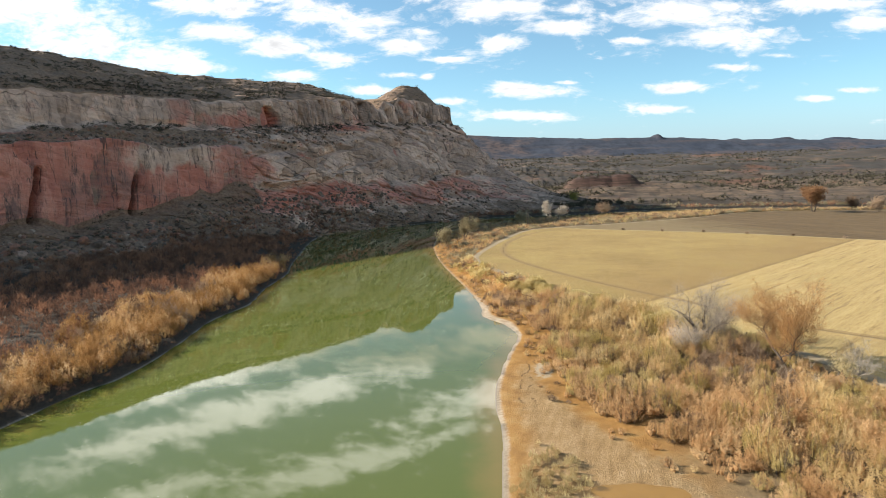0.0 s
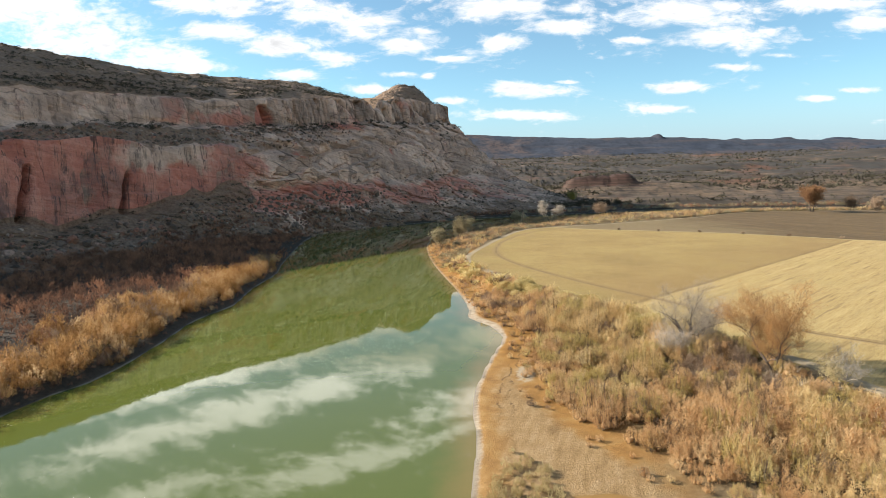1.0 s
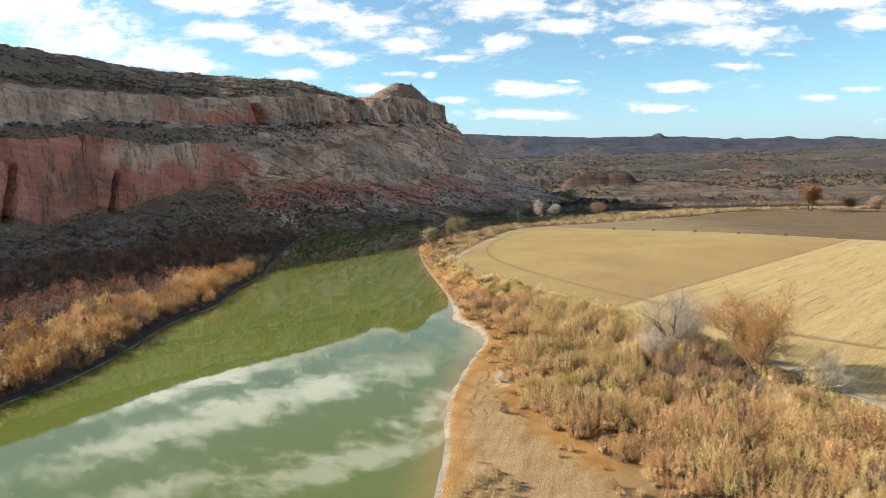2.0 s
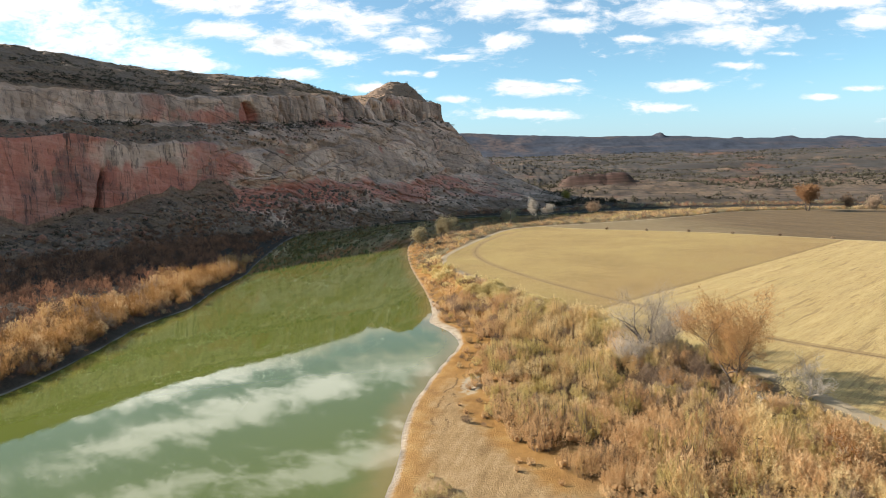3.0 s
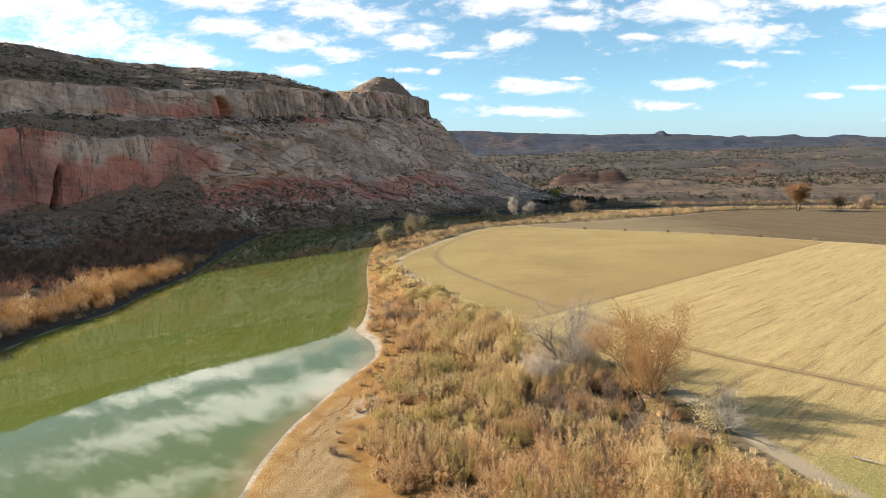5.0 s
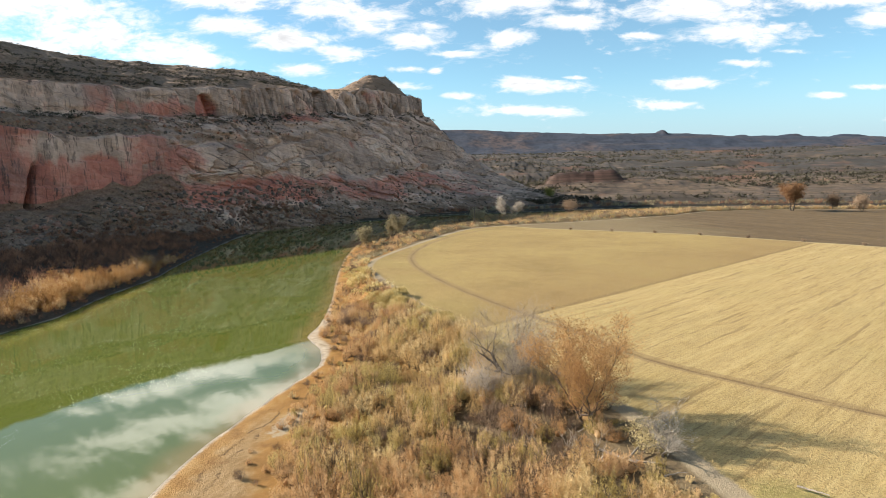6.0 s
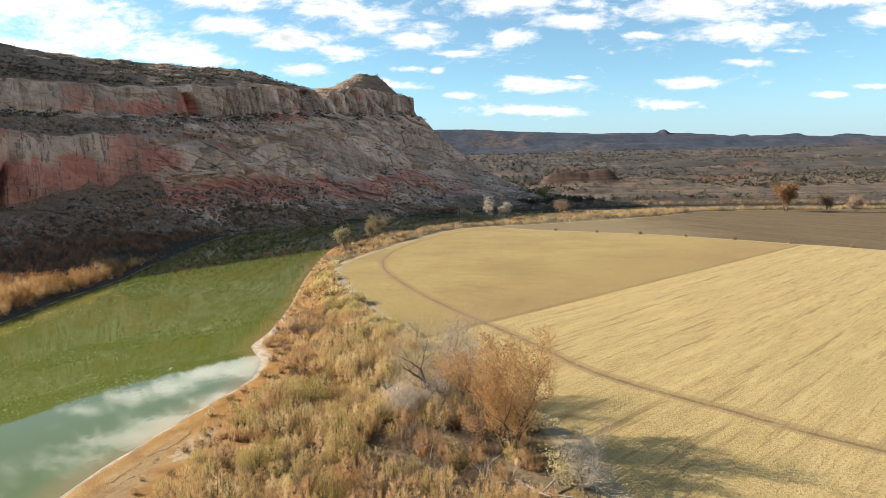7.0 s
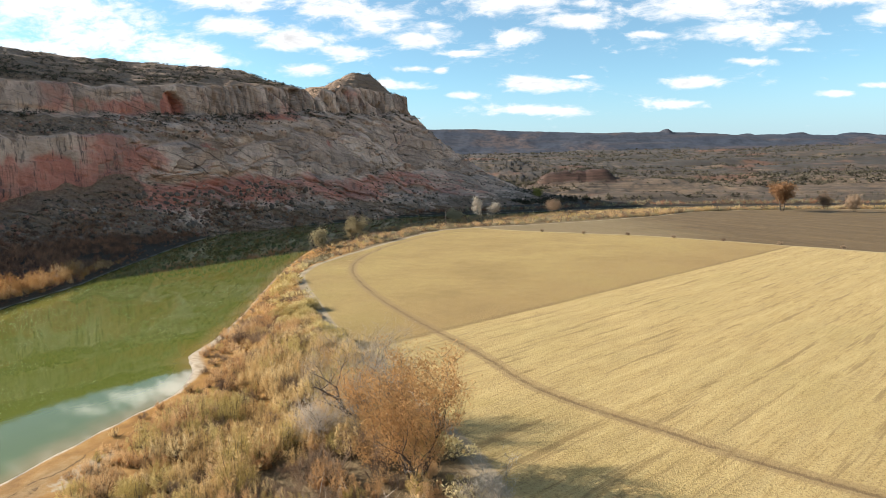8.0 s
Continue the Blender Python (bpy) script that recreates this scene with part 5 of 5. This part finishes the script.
# ---- trees
def tree_arrays(seed, height, spread, trunks, levels, twigs, leaf_n, leaf_len, leaf_wid, lean=0.25, gnarl=0.18, base_r=0.16, loose=0.8, width=0.0, shift=0.0):
    """Trunk and limbs by repeated forking; leaves about the outer twigs."""
    r = np.random.default_rng(seed)
    p0, p1, r0, r1, ends = [], [], [], [], []

    def grow(p, d, length, rad, level):
        seg = 4
        for i in range(seg):
            d = unit((d + r.normal(0, gnarl, 3) + [0, 0, 0.06])[None])[0]
            q = p + d * length / seg
            p0.append(p), p1.append(q), r0.append(rad * (1 - 0.16 * i)), r1.append(rad * (1 - 0.16 * (i + 1)))
            p = q
            if level == levels:
                ends.append((p, d))
            elif i >= 1 or level > 0 or width:
                for _ in range(1 if i < seg - 1 else 2):
                    a = r.uniform(0, 2 * np.pi)
                    out = np.array([np.cos(a), np.sin(a), r.uniform(-0.15, 0.75)])
                    nd = unit((d * 0.75 + out * spread)[None])[0]
                    grow(p, nd, length * r.uniform(0.5, 0.72), rad * (1 - 0.16 * (i + 1)) * r.uniform(0.45, 0.65), level + 1)

    for k in range(trunks):
        a = 2 * np.pi * k / trunks + r.uniform(-0.5, 0.5)
        start = np.array([np.cos(a) * base_r * 1.2 * (trunks > 1), np.sin(a) * base_r * 1.2 * (trunks > 1), -0.3])
        grow(start, unit(np.array([[np.cos(a) * lean, np.sin(a) * lean, 1.0]]))[0], height * r.uniform(0.48, 0.60), base_r * r.uniform(0.8, 1.1), 0)
    wood = rods(np.array(p0), np.array(p1), np.maximum(r0, 0.012), np.maximum(r1, 0.008), 5)
    ep, ed = np.array([e[0] for e in ends]), np.array([e[1] for e in ends])
    k = r.integers(0, len(ep), leaf_n)
    p = ep[k] + r.normal(0, twigs, (leaf_n, 3))
    d = unit(ed[k] * 0.6 + r.normal(0, loose, (leaf_n, 3)) + [0, 0, 0.25])
    leaf = blades(p, d, leaf_len * r.uniform(0.6, 1.4, leaf_n), leaf_wid * r.uniform(0.7, 1.3, leaf_n), r, (p - ep.mean(0)) / ep.std(0) + [0, 0, 0.3], 0.7)
    k = height / max(wood[0][:, 2].max(), 0.1)
    wv, lv = wood[0] * k, leaf[0] * k
    if width:                               # the crown stands over the foot of the trunk, has the width given and narrows downwards
        mid, zc = lv[:, :2].mean(0) - [shift, 0], lv[:, 2].mean()
        for v in (wv, lv):
            v[:, :2] -= mid * (v[:, 2:3] / zc)
            v[:, :2] *= 0.65 + 0.45 * np.clip(v[:, 2:3] / height, 0, 1)
        half = np.percentile(np.abs(lv[:, :2] - [shift, 0]), 95, axis=0)
        for v in (wv, lv):
            v[:, :2] *= 0.5 * width / half
            v[:, 0] -= shift
            far = np.maximum(np.hypot(v[:, 0], v[:, 1]) / (0.5 * width), 1e-6)[:, None]
            v[:, :2] *= np.where(far > 0.95, 0.95 + 0.62 * (far - 0.95), far) / far             # no long stray limbs
            v[:, 0] += shift
    return (wv, wood[1]), (lv, leaf[1])


def plant_tree(name, label, category, x, y, arrays, bark, leaf_mat, crown_label="", turn=0.0, scale=1.0, group=""):
    (wv, wf), leaf = arrays
    ob = thing(name, label, category, group, pose(x, y, float(ground_at(x, y)[0]), 0, 0, turn))
    ob.scale = scale if isinstance(scale, tuple) else (scale,) * 3
    part("trunk", mesh_of("trunk", wv, wf, [bark]), ob)
    part("crown", crown_mesh(leaf, leaf_mat), ob, crown_label)
    return ob


plant_tree("cottonwood_tree", "cottonwood with dry orange-brown leaves at the field edge", "tree", 36.2, 75.7,
           tree_arrays(5, 11.7, 1.15, 5, 3, 0.42, 23000, 0.18, 0.13, 0.50, base_r=0.26, width=9.0, shift=-1.0), BARK, LEAF["cottonwood"])
plant_tree("bare_tree", "leafless grey tree with a haze of fine twigs", "tree", 29.2, 84.8,
           tree_arrays(9, 9.8, 1.2, 4, 3, 0.50, 16000, 0.75, 0.020, 0.45, base_r=0.46, loose=0.5, width=9.6, shift=0.7), BARK, LEAF["grey"])
for x, y, h, seed in ((26.8, 83.6, 3.5, 44), (30.9, 83.0, 3.2, 45)):
    plant_tree("twiggy_shrub", "grey leafless shrub of fine twigs under the bare tree", "shrub", x, y,
               tree_arrays(seed, h, 1.0, 5, 2, 0.40, 3400, 0.60, 0.020, 0.6, base_r=0.07, loose=0.5), BARK, LEAF["grey"], "fine grey twigs")
plant_tree("bank_tree", "olive-grey young cottonwood on the riverbank", "tree", -14.5, 238,
           tree_arrays(15, 10.8, 0.7, 3, 3, 0.5, 5000, 0.45, 0.26, 0.3), BARK, LEAF["sage"])
plant_tree("poplar_tree", "slim poplar with pale straw-coloured leaves beyond the field", "tree", 29.3, 323.6,
           tree_arrays(16, 13.0, 0.36, 2, 2, 0.7, 2600, 0.5, 0.34, 0.12), BARK, LEAF["grey"])
plant_tree("old_cottonwood", "large russet cottonwood at the far field edge", "tree", 190, 379,
           tree_arrays(17, 15.5, 0.85, 2, 3, 0.8, 4500, 0.7, 0.5, 0.3, base_r=0.4), BARK, LEAF["dark"])

plant_tree("sapling", "young cottonwood with bright orange leaves in the brush", "tree", 37.4, 55.8,
           tree_arrays(41, 3.4, 0.7, 3, 2, 0.30, 1500, 0.16, 0.10, 0.3, base_r=0.05), BLEACHED, LEAF["cottonwood"])
plant_tree("sapling", "yellow-leaved sapling beside the dead snag", "tree", 39.8, 70.9,
           tree_arrays(42, 2.8, 0.7, 3, 2, 0.35, 1300, 0.16, 0.10, 0.4, base_r=0.05), BARK, LEAF["pale"])

# ---- low yellow grass at the edge of the sand flat
px, py = jittered(1.4, 9.5, 34, 57, 0.85, rng)
keep = (np.hypot((px - 4.6) / 3.2, (py - 44) / 11) < 1 + 0.3 * vnoise(px, py, 3)) & (np.hypot((px - 12) / 4.2, (py - 46.5) / 3.8) > 1)
tuft = [brush_arrays(400 + i, 1.0, 0.6, 26, 260, 0.34, 0.04, 0.8, 0.0, 0.25, 0)[1] for i in range(3)]
scatter_joined("yellow_grass", "yellow dry grass on the sand flat", "grass", tuft, rows_of(px[keep], py[keep], rng, 0.4, 0.85), LEAF["pale"])


# ---- boulders and rubble below the cliffs
def boulder_arrays(seed, fineness):
    v, f = ball(fineness)
    r = np.random.default_rng(seed)
    for _ in range(9):                                   # flat broken sides
        n = unit(r.normal(size=(1, 3)))[0]
        cut = r.uniform(0.45, 0.85)
        over = np.maximum(v @ n - cut, 0)
        v = v - over[:, None] * n
    return v * r.uniform(0.7, 1.25, 3) * [1, 1, 0.8], f


def mat_boulder():
    m, g = material("fallen_sandstone")
    p = g.place()
    rnd = g.math("FRACT", g.math("ADD", g.node("ShaderNodeObjectInfo").outputs["Random"], g.node("ShaderNodeNewGeometry").outputs["Random Per Island"]))
    col = g.ramp(rnd, (0.1, (0.10, 0.074, 0.055)), (0.55, (0.21, 0.155, 0.118)), (0.8, (0.30, 0.132, 0.084)), (0.95, (0.32, 0.245, 0.188)))
    n = g.noise(p, 0.8, 6, 0.7)
    col = g.mix(g.math("MULTIPLY", g.step(n, 0.48, 0.62), 0.6), col, (0.075, 0.06, 0.05))
    finish(g, col, 0.95, g.bump(n, 0.7, 0.25))
    return m


BOULDER = mat_boulder()
shapes = [boulder_arrays(500 + i, 1) for i in range(6)]
rub = []
for j0, j1, count, s0, s1, lo, hi in ((9.4, 11.2, 2600, -170, 60, 0.25, 1.1), (9.4, 11.2, 900, 60, 330, 0.25, 1.0), (6.2, 7.6, 1300, -150, 60, 0.25, 1.2), (9.3, 10.7, 420, -160, 60, 0.8, 2.1), (2.4, 3.9, 900, -150, 215, 0.15, 0.5)):
    cols = np.flatnonzero((wall_v > j0) & (wall_v < j1))
    rws = np.flatnonzero((wall_s > s0) & (wall_s < s1))
    i, j = rng.choice(rws, count), rng.choice(cols, count)
    x, y = wall_xy(wall_s[i], wall_u[i, j])
    rub.append(np.stack([x, y, wall_z[i, j], rng.uniform(0, 6.28, count), lo + (hi - lo) * rng.uniform(0, 1, count) ** 2.5, rng.uniform(0, 1, count)], 1))
scatter_joined("talus_rubble", "broken grey and red sandstone rubble under the cliff", "rubble", shapes, np.vstack(rub), BOULDER)
big_me = [mesh_of("boulder", v, f, [BOULDER], flat=True) for v, f in (boulder_arrays(520 + i, 2) for i in range(6))]
cols = np.flatnonzero((wall_v > 9.5) & (wall_v < 11.0))
for k in range(90):
    i = int(rng.choice(np.flatnonzero((wall_s > -150) & (wall_s < 150))))
    j = int(rng.choice(cols))
    ob = thing("boulder", "large fallen sandstone boulder on the talus slope", "boulder", "talus boulders",
               pose(*on_wall(i, j), rng.uniform(-25, 25), rng.uniform(-25, 25), rng.uniform(0, 360)), big_me[k % 6])
    ob.scale = (rng.uniform(1.0, 2.3),) * 3

# ---- pale flecks for sun glints and foam, kept to the sunlit river
count = 42000
px, py = rng.uniform(-70, 4, count), 44 + 190 * rng.uniform(0, 1, count) ** 1.3
dl, sl = line_distance(px, py, shore_l)
dr, sr = line_distance(px, py, shore_r)
keep = (sl > 0) & (sr < 0) & (dl > 1.5) & (dr > 6 + 14 * smooth(-py, -130, -60)) & (py < 165) & (vnoise(px / 14, py / 5, 14) + 0.5 * vnoise(px / 3, py / 3, 16) > -0.45)
a = np.linspace(0, 2 * np.pi, 4, endpoint=False)
fleck = (np.stack([np.cos(a) * 0.032, np.sin(a) * 0.019, 0 * a + 0.006], 1), np.array([[0, 1, 2], [0, 2, 3]]))
P = np.stack([px, py, 0 * px, rng.uniform(0, 6.28, count), rng.uniform(0.5, 1.5, count) * (0.65 + py / 115), rng.uniform(0, 1, count)], 1)[keep & ((py > 62) | (rng.uniform(0, 1, count) < 0.35))]
m, g = material("foam")
finish(g, g.mix(g.noise(g.place(), 3.0), (0.7, 0.7, 0.55), (0.9, 0.9, 0.8)), 0.8)
scatter_joined("glint_flecks", "small pale flecks standing for sun glints and foam on the river", "foam", [fleck], P, m)

# ---- puddle on the sand flat
a = np.linspace(0, 2 * np.pi, 40, endpoint=False)
v = np.stack([12.0 + 3.4 * np.cos(a) * (1 + 0.22 * np.sin(3 * a) + 0.10 * np.sin(7 * a)), 46.5 + 2.9 * np.sin(a) * (1 + 0.25 * np.cos(2 * a) + 0.08 * np.sin(5 * a)), 0 * a + 0.46], 1)
v = np.vstack([[[12.0, 46.5, 0.46]], v])
f = np.stack([np.zeros(40, int), 1 + np.arange(40), 1 + (np.arange(40) + 1) % 40], 1)
m, g = material("puddle_water")
finish(g, g.mix(g.noise(g.place(), 0.5, 4), (0.20, 0.105, 0.024), (0.28, 0.155, 0.04)), 0.3, g.bump(g.noise(g.place(), 3.0), 0.1, 0.02), spec=0.3)
tagged(new("puddle", mesh_of("puddle", v, f, [m])), "shallow orange-brown puddle on the sand flat", "puddle", kind="structure")


# ---- dead wood
def branch_arrays(seed, height, spread, trunks, levels, base_r, lean, twigs=1500):
    return tree_arrays(seed, height, spread, trunks, levels, 0.15, twigs, 0.5, 0.016, lean, 0.24, base_r, 0.4)


plant_tree("dead_snag", "bleached dead tree leaning over the path", "tree", 41.6, 70.5, branch_arrays(31, 4.6, 1.1, 3, 3, 0.13, 0.7), BLEACHED, LEAF["grey"], "fine dead twigs")
plant_tree("fallen_branches", "heap of bleached broken branches in the brush", "branches", 35.6, 70.0, branch_arrays(33, 1.2, 1.5, 2, 1, 0.07, 1.6, 60), BLEACHED, LEAF["grey"], "fine dead twigs")
plant_tree("fallen_branches", "heap of bleached broken branches in the brush", "branches", 32.6, 71.5, branch_arrays(34, 1.1, 1.5, 2, 1, 0.06, 1.8, 60), BLEACHED, LEAF["grey"], "fine dead twigs")


def log(x, y, turn, length, rad, rise):
    n = 9
    t = np.linspace(0, 1, n)
    r = np.random.default_rng(int(x * 100))
    c = np.stack([t * length, 0.10 * length * np.sin(2.2 * t + r.uniform(0, 3)), 0.25 + rise * t], 1) + r.normal(0, 0.02, (n, 3))
    rr = rad * (1 - 0.55 * t)
    k = 8
    a = np.arange(k) * 2 * np.pi / k
    v = np.stack([np.broadcast_to(c[:, None, 0], (n, k)), c[:, None, 1] + np.cos(a) * rr[:, None], c[:, None, 2] + np.sin(a) * rr[:, None]], -1).reshape(-1, 3)
    f = np.array([[i * k + j, i * k + (j + 1) % k, (i + 1) * k + (j + 1) % k, (i + 1) * k + j] for i in range(n - 1) for j in range(k)])
    thing("log", "bleached fallen log lying in the brush", "log", "fallen logs", pose(x, y, float(ground_at(x, y)[0]), 0, 0, turn), mesh_of("log", v, f, [BLEACHED]))


for q in ((36.4, 70.8, -38, 3.6, 0.14, 0.3), (38.4, 68.6, 62, 2.4, 0.13, 0.5), (38.0, 68.9, -5, 2.8, 0.11, 0.2), (36.0, 69.2, -60, 2.2, 0.08, 0.3),
          (40.6, 66.4, 15, 2.0, 0.07, 0.1), (18.2, 75.6, 20, 1.6, 0.08, 0.7), (49.6, 65.4, -30, 2.0, 0.09, 0.1)):
    log(*q)


# ---- utility poles
def utility_pole(x, y, height, turn):
    ob = thing("utility_pole", "weathered wooden utility pole with a crossarm", "pole", "utility poles", pose(x, y, float(ground_at(x, y)[0]), 0, 0, turn))
    z = np.array
    part("pole", mesh_of("pole", *rods(z([[0, 0, -0.5]]), z([[0, 0, height]]), z([0.15]), z([0.10]), 8), [POLE_WOOD]), ob)
    part("crossarm", mesh_of("crossarm", *rods(z([[-1.1, 0.12, height - 0.7]]), z([[1.1, 0.12, height - 0.7]]), z([0.07]), z([0.07]), 4), [POLE_WOOD]), ob)
    for q in (-0.95, 0.0, 0.95):
        part("insulator", mesh_of("insulator", *rods(z([[q, 0.12, height - 0.62]]), z([[q, 0.12, height - 0.40]]), z([0.05]), z([0.03]), 6), [BLEACHED]), ob)
    part("transformer", mesh_of("transformer", *rods(z([[0, -0.32, height - 2.0]]), z([[0, -0.32, height - 1.1]]), z([0.22]), z([0.22]), 10), [POLE_WOOD]), ob, "grey metal transformer can")


utility_pole(13.2, 292, 8.6, 20)
utility_pole(53.5, 381, 8.6, 20)

# ---- tufts along the old sprinkler line, and far trees
tuft_s, tuft_f = brush_arrays(450, 1.0, 0.9, 24, 300, 0.3, 0.06)
tuft_me = (mesh_of("trunk", *tuft_s, [BARK], flat=True), crown_mesh(tuft_f, LEAF["brown"]))
for x, y in ((54, 265.5), (69, 259), (84, 252.5), (98, 244.5), (111, 235), (124, 224.5), (137, 214.5)):
    ob = thing("weed_tuft", "small brown weed tuft on the field boundary", "shrub", "boundary weeds", pose(x, y, float(ground_at(x, y)[0]), 0, 0, x * 7))
    part("trunk", tuft_me[0], ob)
    part("crown", tuft_me[1], ob)
far_trees = (("willow_tree", "yellow-green willow on the far bank", 62, 505, 8.5, "willow", 0.8, 18), ("bare_cottonwood", "brown leafless cottonwood at the far field edge", 209, 372, 9.5, "brown", 0.9, 19),
             ("bare_cottonwood", "brown leafless cottonwood at the far field edge", 222, 370, 8.5, "brown", 0.9, 20), ("bare_cottonwood", "olive-grey cottonwood at the far field edge", 240, 366, 11, "sage", 0.8, 21),
             ("bank_willow", "olive-grey willow at the river bend", 12, 340, 6.0, "sage", 0.9, 22), ("bank_willow", "olive-grey slim willow on the riverbank", -19.5, 222, 6.5, "sage", 0.4, 23),
             ("bank_willow", "brown leafless willow near the river bend", 66, 392, 8.0, "brown", 0.8, 24))
for name, label, x, y, h, key, sp, seed in far_trees:
    plant_tree(name, label, "tree", x, y, tree_arrays(seed, h, sp, 2, 2, 0.9, 1800, 0.6, 0.36, 0.3), BARK, LEAF[key])
